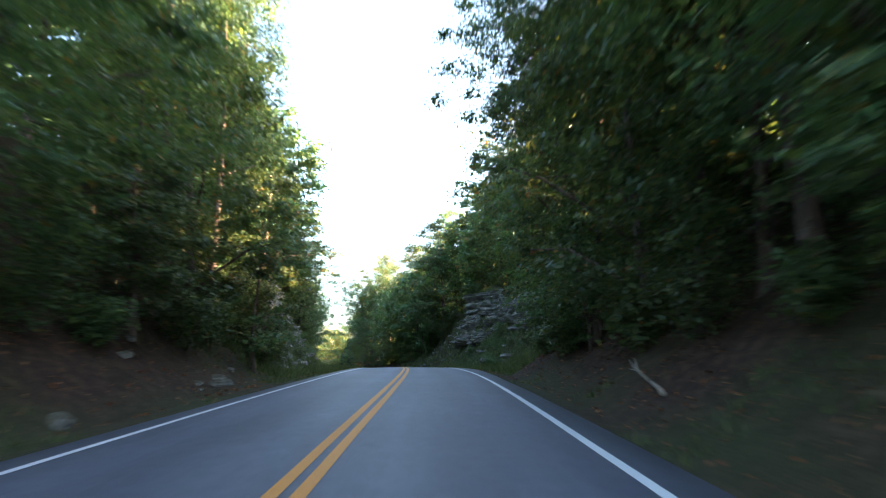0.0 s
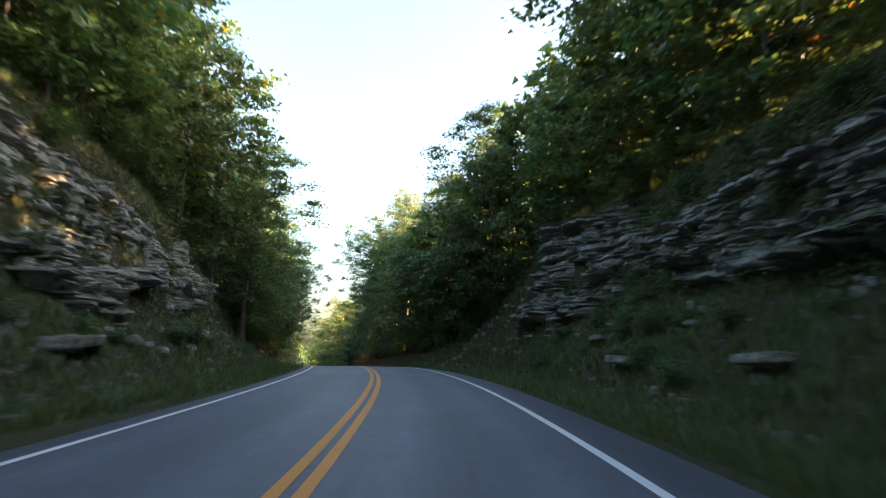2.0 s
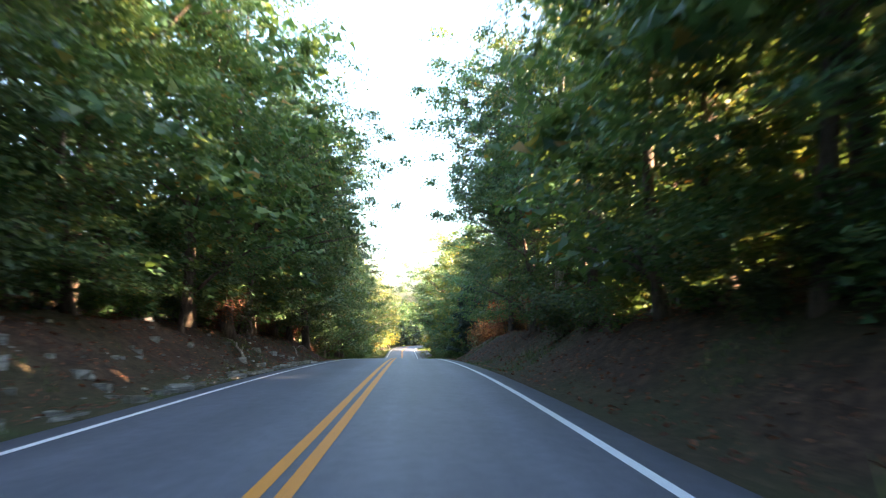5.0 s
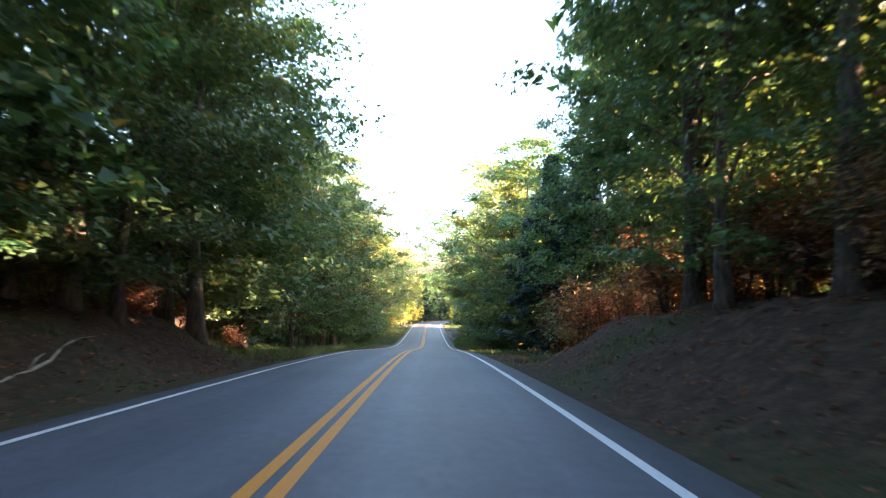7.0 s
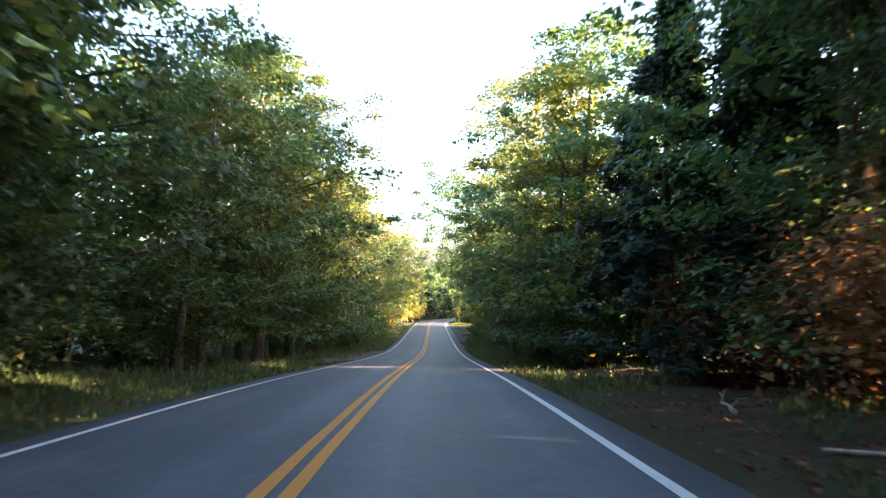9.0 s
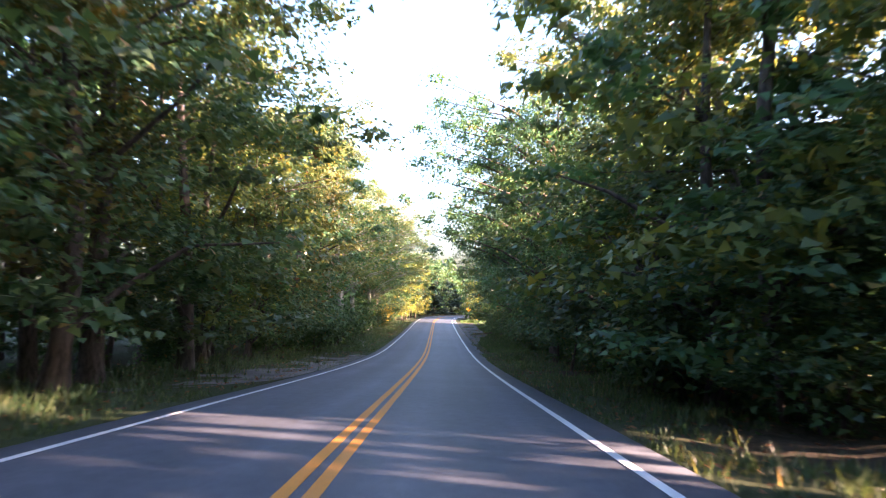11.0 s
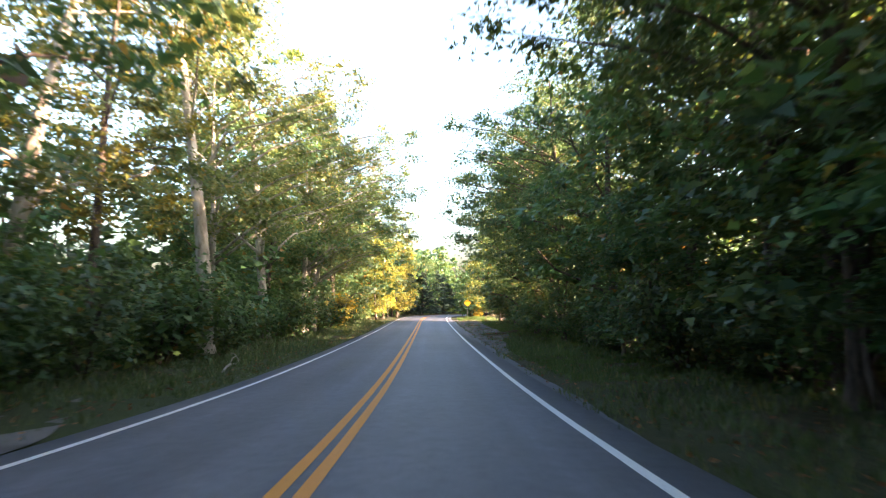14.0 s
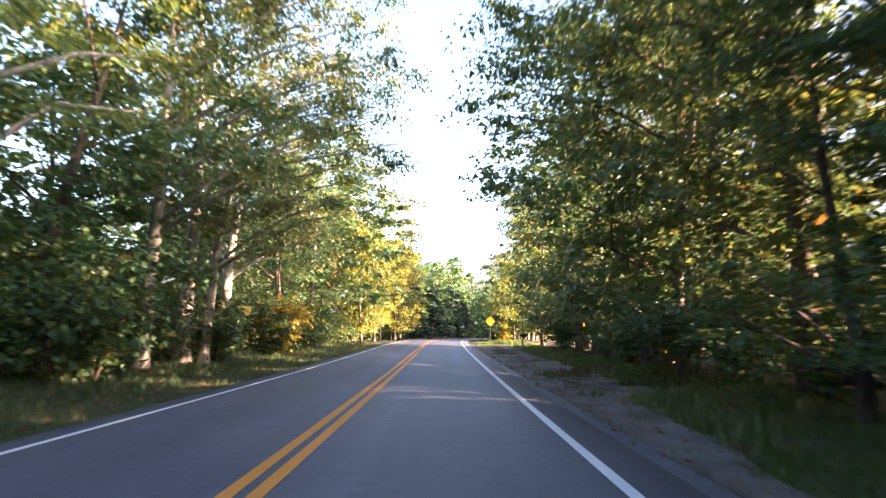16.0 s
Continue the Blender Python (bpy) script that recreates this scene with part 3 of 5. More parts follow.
kind("sungold", make_tree("tree", "broadleaf tree with leaves coloured gold as if sunlit", "tree", 10.5, 1.0, 3.6, 90, 8000, 0.23, LEAF_LIT, BARK, 251, 0.12, 0.45, limbs=4), "roadside trees")
kind("goldbush", make_shrub("shrub", "yellow autumn shrub lit by the sun", "shrub", 2.2, 1.3, 1300, 0.17, LEAF_GOLD, 211), "roadside shrubs")
kind("cedar", make_tree("cedar", "dark green pointed red cedar on the bank", "tree", 11.5, 0.5, 2.3, 200, 15000, 0.27, NEEDLE, BARK, 131, 0.14, 0.8, 0.2, True), "red cedars")


def plant(key, s, d, scale=1.0, turn=None, wide=1.0, sink=0.05, joined=None):
    """One more plant of a kind, standing on the ground at s, d."""
    entry = KINDS[key]
    rnd = random.Random(int(s * 131 + d * 977))
    p = on_ground(s, d, sink)
    turn = rnd.uniform(0, 6.28) if turn is None else turn
    m = Matrix.LocRotScale(p, Euler((rnd.uniform(-0.04, 0.04), rnd.uniform(-0.04, 0.04), turn)), Vector((scale * wide, scale * wide, scale)))
    if joined is not None:
        joined.append((key, m))
        return None
    if not entry[1]:
        entry[1] = True
        entry[0].matrix_basis = m
        return entry[0]
    return copy_thing(entry[0], m)


TALL, MID, LOW, BACK = ("oak0", "oak1", "oak2"), ("maple0", "maple1", "maple2"), ("shrub0", "shrub1", "sapling0", "sapling1", "shrub2"), ("back0", "back1", "back2")
CANOPY, THIN, WOOD = ("canopy0", "canopy1"), ("thin0", "thin1"), ("wood0", "wood1")
SHRUBS, FAR, POLES, BRUSH, HEDGES = ("shrub0", "shrub1", "shrub2"), ("far0", "far1"), ("pole0", "pole1", "pole2"), ("brush0", "brush1"), ("hedge0", "hedge1")
rp = random.Random(5)
WOODS, HEDGE = [], []       # plants too far back to tell apart, joined below


def cut(s, side):
    """How far out the rock cut pushes the trees at s."""
    return float(np.interp(s, [28, 36, 76, 94], [0, 6.4, 6.4, 1.2])) if side < 0 else float(np.interp(s, [30, 44, 56, 63, 71, 75, 86], [0, 7.4, 7.6, 9.0, 7.2, 6.9, 0]))


def row(keys, s0, s1, near, far, gap, side, low, high, push=1.0, wide=(0.95, 1.1), joined=None, skip=(0, 0)):
    s = s0
    while s < s1:
        for a, b in zip(skip[::2], skip[1::2]):
            if a < s < b:
                s = b
        plant(rp.choice(keys), s, side * (rp.uniform(near, far) + push * cut(s, side)), rp.uniform(low, high), wide=rp.uniform(*wide), joined=joined)
        s += gap * rp.uniform(0.7, 1.35)


# single trees that stand out: kind, s, d, size, width
for key, s, d, size, wide in (
        ("oak0", 9, 7.6, 0.95, 1.1), ("oak2", 16, 8.2, 1.0, 1.05), ("oak1", 24, 8.6, 1.0, 1.05), ("maple1", 13, 7.6, 1.0, 1.1),
        ("oak1", 82, -11.0, 0.95, 0.92), ("oak0", 131, -9.4, 1.1, 1.0), ("oak1", 128, -9.6, 0.95, 1.0), ("maple2", 134, -7.8, 1.35, 1.15), ("wood1", 139, -11.0, 1.0, 1.1), ("maple0", 122, -7.4, 1.3, 1.1), ("far1", 129, -9.0, 1.4, 1.2), ("wood0", 108, 13.2, 0.95, 1.1), ("syc0", 86, 12.6, 1.15, 1.0), ("wood0", 82.5, 10.2, 0.85, 1.1), ("maple2", 80, 11.4, 1.1, 1.1), ("far0", 73, 16.2, 1.2, 1.2), ("far1", 66, 16.6, 1.2, 1.2), ("far0", 58, 16.6, 1.2, 1.2), ("oak2", 121, -8.2, 1.0, 1.15), ("oak1", 108, -7.5, 1.02, 1.2), ("maple2", 126, -7.0, 1.15, 1.15), ("oak1", 126.5, -8.4, 1.1, 1.25), ("oak2", 130.5, 11.0, 0.95, 0.95), ("maple1", 133.5, 9.3, 1.15, 1.1), ("maple0", 118, -9.0, 1.0, 1.0), ("maple1", 130, -8.8, 1.5, 1.1),
        ("cedar", 139.2, 7.8, 1.0, 1.4), ("cedar", 137.0, 9.8, 0.95, 1.2), ("sapling0", 164, 7.2, 1.1, 1.2), ("oak2", 127, 11.2, 0.95, 0.95),
        ("maple0", 150, -7.4, 1.25, 1.05), ("maple2", 157, -7.8, 1.15, 1.1), ("oak1", 152, -7.6, 0.85, 1.35), ("maple1", 166, -8.6, 1.15, 1.1), ("maple0", 174, -8.8, 1.25, 1.05), ("maple1", 143, -7.8, 1.2, 1.1),
        ("syc0", 189, -8.2, 1.1, 1.2), ("syc1", 198.5, -8.4, 1.15, 1.2), ("syc0", 194, -10.4, 1.1, 1.15), ("maple0", 203, -9.6, 1.2, 1.1), ("syc0", 209, -8.4, 0.95, 1.2), ("syc1", 181, -10.5, 0.95, 1.0), ("syc1", 214, -9.0, 0.85, 1.1),
        ("maple2", 150, 8.3, 1.05, 1.2), ("maple0", 156, 8.1, 1.1, 1.15), ("syc1", 160, 9.4, 0.95, 1.0), ("oak2", 199, 9.2, 0.9, 1.2), ("maple1", 184, 9.5, 1.25, 1.15), ("oak1", 190, 9.2, 0.85, 1.1), ("maple2", 177, 9.6, 1.25, 1.1), ("oak1", 179, 9.4, 0.92, 1.2),
        ("oak0", 214, 10.0, 0.85, 1.1), ("maple0", 208, 9.0, 1.25, 1.05), ("maple1", 221, 9.6, 1.25, 1.0), ("far0", 226, 11.5, 1.2, 1.0), ("far0", 252, 11, 1.2, 1.0), ("maple1", 196.5, 8.4, 0.9, 1.1), ("sapling1", 194, 8.0, 1.1, 1.1), ("maple0", 203, 8.4, 1.0, 1.1),
        ("goldbush", 252, 7.4, 1.0, 1.1), ("cedar", 271, -9.0, 0.95, 1.5), ("cedar", 279, -8.0, 0.9, 1.6), ("cedar", 286, -7.0, 0.85, 1.6), ("cedar", 291, -9.6, 1.0, 1.7), ("cedar", 297, -7.6, 0.9, 1.7), ("cedar", 300, -12.0, 1.0, 1.7), ("cedar", 294, -14.5, 1.1, 1.7), ("cedar", 303, -8.2, 0.8, 1.7), ("wood0", 268, -8.6, 0.8, 1.1), ("wood1", 278, -8.4, 0.8, 1.1), ("wood0", 290, -7.8, 0.8, 1.1), ("oak1", 206, 9.6, 0.95, 1.15), ("maple0", 171, 10.2, 1.3, 1.1), ("maple1", 163, 8.8, 1.1, 1.15), ("goldbush", 218, -7.6, 1.3, 1.1), ("maple0", 221, -8.5, 1.1, 1.0), ("far1", 229, -8.6, 1.1, 1.0), ("far0", 238, -8.6, 1.2, 1.0), ("far1", 247, -9, 1.2, 1.1), ("sungold", 147, -8.6, 1.15, 1.05), ("sungold", 161, -9.0, 1.2, 1.05), ("sungold", 170, -9.2, 1.15, 1.05), ("sungold", 153, 10.4, 1.0, 1.1), ("pole1", 146, 11.4, 0.8, 1.1), ("syc1", 154, 10.2, 0.85, 1.0), ("maple0", 5, 8.0, 1.0, 1.15), ("sungold", 236, -8.2, 1.1, 1.0), ("sungold", 243, -8.8, 1.1, 1.0), ("sungold", 252, -8.4, 1.1, 1.0), ("sungold", 261, -7.6, 1.1, 1.0), ("sungold", 270, -7.4, 1.1, 1.0), ("sungold", 247, 14.5, 1.0, 1.0), ("sungold", 256, 12.0, 1.1, 1.0), ("oak1", 86, 9.2, 0.8, 1.1), ("maple0", 90, 7.6, 0.95, 1.1), ("oak0", 92, -9.6, 0.95, 1.1), ("maple1", 97, -8.2, 1.0, 1.1), ("oak2", 101, -9.4, 1.0, 1.1), ("maple0", 104, -7.9, 1.05, 1.1), ("maple2", 87, -8.8, 1.1, 1.1), ("syc1", 99, 8.8, 0.85, 1.0), ("maple1", 94, 7.9, 1.0, 1.1), ("syc0", 115, 10.0, 1.35, 0.85), ("oak0", 96, 9.4, 0.75, 1.1), ("oak2", 105, 8.8, 0.95, 1.05), ("oak1", 116, 8.6, 0.95, 1.0), ("oak0", 122, 8.8, 0.9, 1.0), ("oak1", 134, 9.2, 0.85, 1.0), ("maple2", 119, 8.0, 0.85, 1.1), ("maple1", 109, 7.0, 0.9, 1.15)):
    plant(key, s, d, size, wide=wide)
# trees that reach over the road: kind, s, d, size; their boughs point across it
for key, s, d, size in (("reach", 169.5, 7.4, 1.0), ("reachthin", 202.5, 9.2, 1.02), ("reach", 113, -7.8, 0.86), ("reachgold", 151, -8.6, 0.92), ("reachgold", 165, -10.2, 0.98), ("reachsyc", 204.5, -7.6, 1.0), ("reachsyc", 192, -9.0, 0.92), ("reachthin", 195, 9.8, 0.85),
                        ("reach", 118.5, 11.4, 1.22), ("reach", 135, -10.8, 0.88), ("reachthin", 175.5, 8.4, 0.9), ("reach", 9, 9.0, 0.85), ("reach", 21, 9.4, 0.85), ("reachsyc", 209.5, -7.8, 0.9)):
    plant(key, s, d, size, turn=heading(s) + (math.pi if d > 0 else 0.0))
for key, s, d, size, wide in (("lofty0", 117, 10.4, 1.0, 1.1), ("lofty1", 121.5, 8.4, 0.9, 1.15), ("lofty1", 98, 12.2, 0.92, 1.15), ("lofty0", 104, 13.5, 0.95, 1.1), ("lofty1", 80, 17.5, 0.95, 1.1), ("lofty0", 86, 15.5, 0.9, 1.1),
                              ("sungold", 151.5, 7.6, 1.3, 1.05), ("goldtall", 158, -9.6, 1.0, 1.0), ("goldtall", 183, -9.4, 0.98, 1.0), ("pole0", 205, 12.8, 0.9, 1.1), ("pole1", 211, 13.2, 0.85, 1.1), ("pole2", 199, 12.4, 0.9, 1.1), ("pole0", 193, 13.0, 0.85, 1.1), ("goldtree", 238, -6.0, 1.0, 1.0), ("goldtree", 244, -5.6, 1.05, 1.0), ("goldtree", 251, -4.6, 1.1, 1.0), ("goldtree", 259, -6.4, 1.1, 1.0), ("sungold", 231, 9.4, 1.1, 1.0), ("sungold", 239, 10.6, 1.05, 1.0), ("sungold", 262, 8.4, 0.8, 1.0)):
    plant(key, s, d, size, wide=wide)
# the wooded cutting and banks
for side, end in ((-1, 128), (1, 106)):
    glade = (28, 34, 51.5, 55) if side > 0 else (0, 0)        # gaps where low sun crosses the cutting
    for s0, s1, tall, mid in ((4, 34, TALL if side < 0 else WOOD, MID), (34, 82, WOOD, FAR), (82, end - 8, WOOD, FAR)):
        row(tall, s0, s1, 8.6, 10.2, 6.2, side, *((0.85, 1.08) if side < 0 or s0 < 80 else (0.6, 0.8)), skip=glade)
        row(mid, s0 + 2, s1 + 2, 7.0, 8.6, 5.2, side, 0.8, 1.1, skip=glade)
    row(BACK, -14, 3, 11.0, 12.5, 5.0, side, 0.85, 1.0)
    row(LOW, 3, 106 if side > 0 else 118, 6.0, 7.6, 2.6, side, 0.7, 1.2)
    deep = 106 if side < 0 else 86
    row(BACK if side < 0 else CANOPY, -8, 27 if side > 0 else 33, 13.0, 16.0, 4.4, side, 0.9, 1.1, 0.6, joined=WOODS)
    row(BACK if side < 0 else CANOPY, -4, 27 if side > 0 else 33, 18.0, 24.0, 4.8, side, 0.9, 1.1, 0.6, joined=WOODS)
    if side > 0:
        # deeper rows added on the right as a sun screen
        row(CANOPY, -6, 27, 27.0, 31.0, 4.2, side, 0.95, 1.1, 0.6, joined=WOODS)
        row(THIN, -6, 27, 16.0, 21.0, 2.8, side, 0.9, 1.15, 0.6, joined=WOODS)
        row(HEDGES, -6, 27, 22.0, 26.0, 1.8, side, 1.5, 2.2, 0.6, joined=HEDGE)
        row(CANOPY, -6, 27, 34.0, 40.0, 4.4, side, 0.95, 1.1, 0.6, joined=WOODS)
    row(BACK, 33, deep, 13.0, 16.0, 4.8, side, 0.9, 1.15, 0.6, joined=WOODS, skip=glade)
    # thickened on the right to shade the trees across the road
    row(BACK, 34, deep, 19.0, 24.0, 7.0 if side < 0 else 3.6, side, *((0.9, 1.1) if side < 0 else (1.05, 1.3)), 0.6, joined=WOODS, skip=glade)
row(FAR, 30, 92, 9.6, 11.0, 5.0, 1, 0.9, 1.15, skip=glade)
row(FAR, 34, 80, 9.0, 10.4, 5.2, -1, 0.9, 1.15)
# low crowns added in the second gap to keep sun off the rock
row(THIN, 50.5, 56, 12.0, 14.0, 2.0, 1, 0.55, 0.7, joined=WOODS)
row(SHRUBS, 32, 84, 6.4, 7.4, 2.0, -1, 0.6, 1.1, 1.1)
row(SHRUBS, 36, 92, 7.0, 8.2, 2.0, 1, 0.6, 1.0, 1.0)
row(HEDGES, 34, 88, 9.0, 10.6, 1.5, 1, 1.0, 1.7, joined=HEDGE)
# bushes that hang on the rock and its foot
for side, s0, s1, near, far in ((-1, 34, 52, 7.0, 11.5), (-1, 40, 80, 10.0, 11.8), (1, 57, 63, 9.4, 12.6), (1, 44, 82, 13.4, 14.8), (1, 44, 65, 12.9, 13.8), (1, 42, 60, 12.4, 13.4), (1, 48, 66, 8.6, 11.4), (-1, 44, 76, 7.2, 9.8), (-1, 28, 58, 9.4, 12.4)):
    for n in range(14):
        plant(rp.choice(SHRUBS), rp.uniform(s0, s1), side * rp.uniform(near, far), rp.uniform(0.3, 0.62))
# open wood of bare poles over brown brush, where low sun comes through
row(POLES, 103, 140, 11.5, 17.0, 3.2, 1, 0.9, 1.2)
row(POLES, 96, 140, 18.0, 24.0, 2.0, 1, 0.95, 1.25, joined=WOODS)
# closed crowns added here to shade the trees across the road
for near, far, gap in ((10.5, 13.0, 8.5), (15.0, 18.5, 7.5), (20.0, 24.0, 6.0)):
    row(CANOPY, 118, 139, near, far, gap, 1, 0.9, 1.05, joined=WOODS)
row(CANOPY, 98, 111, 15.0, 18.5, 5.0, 1, 0.9, 1.05, joined=WOODS)
row(BRUSH, 110, 139, 8.0, 9.4, 1.5, 1, 0.9, 1.4)
row(BRUSH, 114, 137, 9.8, 12.0, 1.1, 1, 0.9, 1.5)
row(BRUSH, 112, 136, 12.5, 16.0, 1.9, 1, 0.8, 1.3)
row(BRUSH, 108, 131, 6.0, 8.6, 1.7, -1, 0.4, 0.8)
row(HEDGES, 104, 126, 18.0, 21.0, 2.0, 1, 0.8, 1.3, joined=HEDGE)
row(CANOPY, 133, 147, 18.0, 20.5, 2.0, 1, 0.5, 0.58, wide=(1.4, 1.7), joined=WOODS)      # added to block the sun; low rays come in under these crowns
# more crowns and a hedge added as sun screens, leaving a low slit
row(CANOPY, 132, 147, 22.0, 26.0, 2.6, 1, 0.9, 1.0, joined=WOODS)
row(HEDGES, 136, 148, 14.5, 16.5, 1.3, 1, 0.85, 1.1, joined=HEDGE)
# crowns added behind to shade both sides of the flat road
row(CANOPY, 179, 192, 14.0, 17.0, 4.0, 1, 0.85, 0.95, joined=WOODS)
row(CANOPY, 147, 189, 20.0, 23.0, 2.4, 1, 0.52, 0.6, wide=(1.4, 1.7), joined=WOODS)
row(HEDGES, 150, 156, 22.0, 26.0, 1.7, 1, 1.5, 2.3, joined=HEDGE)
row(HEDGES, 100, 134, 28.0, 31.0, 1.8, 1, 0.9, 1.3, joined=HEDGE)
# the flat road beyond: thinner belts with light between them
row(LOW, 132, 180, 7.4, 8.6, 1.9, -1, 0.8, 1.3)
row(SHRUBS, 176, 236, 6.3, 7.6, 1.7, -1, 1.0, 1.6)
row(SHRUBS, 178, 236, 8.2, 9.8, 2.2, -1, 1.2, 1.9)
row(LOW, 147, 158, 7.0, 8.2, 1.6, 1, 0.9, 1.4)
row(LOW, 158, 196, 8.2, 9.2, 1.6, 1, 0.9, 1.4)
row(LOW, 147, 196, 9.6, 11.0, 2.0, 1, 1.0, 1.6)
row(LOW, 196, 226, 8.6, 10.0, 2.2, 1, 0.8, 1.3)
row(FAR, 138, 178, 10.5, 13.0, 5.5, -1, 0.9, 1.2)
row(FAR, 200, 240, 11.0, 13.0, 7.0, -1, 0.8, 1.1)
row(FAR, 148, 185, 11.0, 13.0, 10.0, 1, 0.8, 1.0)
row(FAR, 190, 226, 10.5, 12.5, 10.0, 1, 0.9, 1.15)
row(BACK, 130, 178, 14.0, 19.0, 7.0, -1, 0.75, 0.95, joined=WOODS)
row(BACK, 162, 186, 14.0, 19.0, 4.5, 1, 0.5, 0.62, joined=WOODS)
# hedges and thin crowns added to keep sun off the lower leaves
row(HEDGES, 148, 228, 14.0, 18.0, 1.8, 1, 1.5, 2.2, joined=HEDGE)
row(THIN, 146, 160, 15.0, 19.0, 2.6, 1, 0.95, 1.12, joined=WOODS)
row(THIN, 144, 160, 21.0, 25.0, 4.0, 1, 1.0, 1.2, joined=WOODS)
row(THIN, 160, 190, 16.0, 20.0, 3.0, 1, 0.78, 0.95, joined=WOODS)
row(THIN, 190, 222, 17.0, 21.0, 4.0, 1, 0.68, 0.85, joined=WOODS)
row(THIN, 102, 131, 26.0, 30.0, 4.2, 1, 0.6, 0.8, joined=WOODS)
row(HEDGES, 80, 117, 13.0, 17.0, 1.6, 1, 1.5, 2.2, joined=HEDGE)
row(FAR, 84, 108, 10.5, 12.5, 4.0, 1, 0.8, 1.0)
row(THIN, 178, 214, 13.0, 16.0, 7.5, -1, 0.6, 0.8, joined=WOODS)
row(HEDGES, 178, 240, 9.5, 11.0, 1.8, -1, 1.3, 1.9, joined=HEDGE)
row(HEDGES, 92, 150, 13.0, 16.0, 1.6, -1, 1.3, 2.0, joined=HEDGE)
row(THIN, 112, 150, 15.0, 19.0, 2.6, -1, 0.7, 0.9, joined=WOODS)
row(HEDGES, 116, 136, 9.6, 12.0, 1.6, -1, 0.9, 1.4, joined=HEDGE)
row(HEDGES, 96, 120, 17.0, 20.0, 1.3, 1, 1.8, 2.4, joined=HEDGE)
row(POLES, 178, 206, 13.0, 22.0, 4.0, -1, 0.7, 0.95)
# the wood that closes the view where the road bends away
row(("thin0", "back0", "back1"), 242, 330, 7.5, 10.0, 3.0, -1, 0.7, 1.0, joined=WOODS)
row(HEDGES, 238, 330, 6.0, 7.5, 2.2, -1, 0.8, 1.4, joined=HEDGE)
row(HEDGES, 252, 330, 6.5, 9.5, 2.0, 1, 0.9, 1.5, joined=HEDGE)
row(THIN, 254, 330, 8.0, 12.0, 3.5, 1, 0.9, 1.2, joined=WOODS)
row(BACK, 240, 330, 12.0, 18.0, 3.4, -1, 0.75, 1.0, joined=WOODS)
row(BACK, 256, 330, 14.0, 20.0, 5.0, 1, 0.75, 1.0, joined=WOODS)
row(BACK, 240, 330, 20.0, 30.0, 4.2, -1, 0.8, 1.0, joined=WOODS)


def join_plants(name, label, category, spots):
    """One mesh of many far plants."""
    verts, faces, slots, mats, base = [], [], [], [], 0
    for key, m in spots:
        for o in KINDS[key][0].children:
            me = o.data
            co = np.empty(len(me.vertices) * 3)
            me.vertices.foreach_get("co", co)
            co = np.c_[co.reshape(-1, 3), np.ones(len(me.vertices))] @ np.array(m @ o.matrix_basis).T
            if me.materials[0] not in mats:
                mats.append(me.materials[0])
            verts.append(co[:, :3])
            faces += [tuple(base + v for v in p.vertices) for p in me.polygons]
            slots += [mats.index(me.materials[0])] * len(me.polygons)
            base += len(me.vertices)
    ob = link_mesh(name, np.concatenate(verts), faces, mats[0])
    for extra in mats[1:]:
        ob.data.materials.append(extra)
    ob.data.polygons.foreach_set("material_index", slots)
    return tagged(ob, label, category, kind="stuff")


join_plants("woods", "dense broadleaf woods behind the roadside trees, partly added as sun screen", "woods", WOODS)
join_plants("undergrowth", "tangled green undergrowth along the wood's far edge, partly added as sun screen", "undergrowth", HEDGE)
for key in [k for k, entry in KINDS.items() if not entry[1]]:      # patterns used in the joined woods only
    for ob in list(KINDS[key][0].children) + [KINDS[key][0]]:
        bpy.data.objects.remove(ob)

# ---- layered rock cuts ----
def slab_mesh(seed):
    """An angular bed of stone: unit length, depth and thickness, with square broken faces and chipped corners."""
    rnd = random.Random(seed)
    ring = []
    for x, y in ((-0.5, -0.5), (0.5, -0.5), (0.5, 0.5), (-0.5, 0.5)):
        for n in range(2):
            t = rnd.uniform(0.05, 0.3)
            ring.append((x * (1 - t) + rnd.uniform(-0.05, 0.05), y + rnd.uniform(-0.08, 0.08)) if (n == 0) == (x * y < 0) else (x + rnd.uniform(-0.05, 0.05), y * (1 - t) + rnd.uniform(-0.06, 0.06)))
    k = len(ring)
    ring.sort(key=lambda p: math.atan2(p[1], p[0]))
    lean = (rnd.uniform(-0.06, 0.06), rnd.uniform(-0.07, 0.07))
    verts = []
    for z, f in ((0.0, 1.0), (0.12, 1.03), (0.88, 1.03), (1.0, 0.97)):
        verts += [(x * f + lean[0] * z + rnd.uniform(-0.015, 0.015), y * f + lean[1] * z + rnd.uniform(-0.015, 0.015), z + (rnd.uniform(-0.1, 0.1) if z in (0.0, 1.0) else 0.0)) for x, y in ring]
    faces = [(i * k + n, i * k + (n + 1) % k, (i + 1) * k + (n + 1) % k, (i + 1) * k + n) for i in range(3) for n in range(k)]
    faces += [tuple(range(k))[::-1], tuple(3 * k + n for n in range(k))]
    me = bpy.data.meshes.new("rock_slab")
    me.from_pydata(verts, [], faces)
    me.materials.append(STONE)
    return me


SLABS = [slab_mesh(200 + k) for k in range(18)]


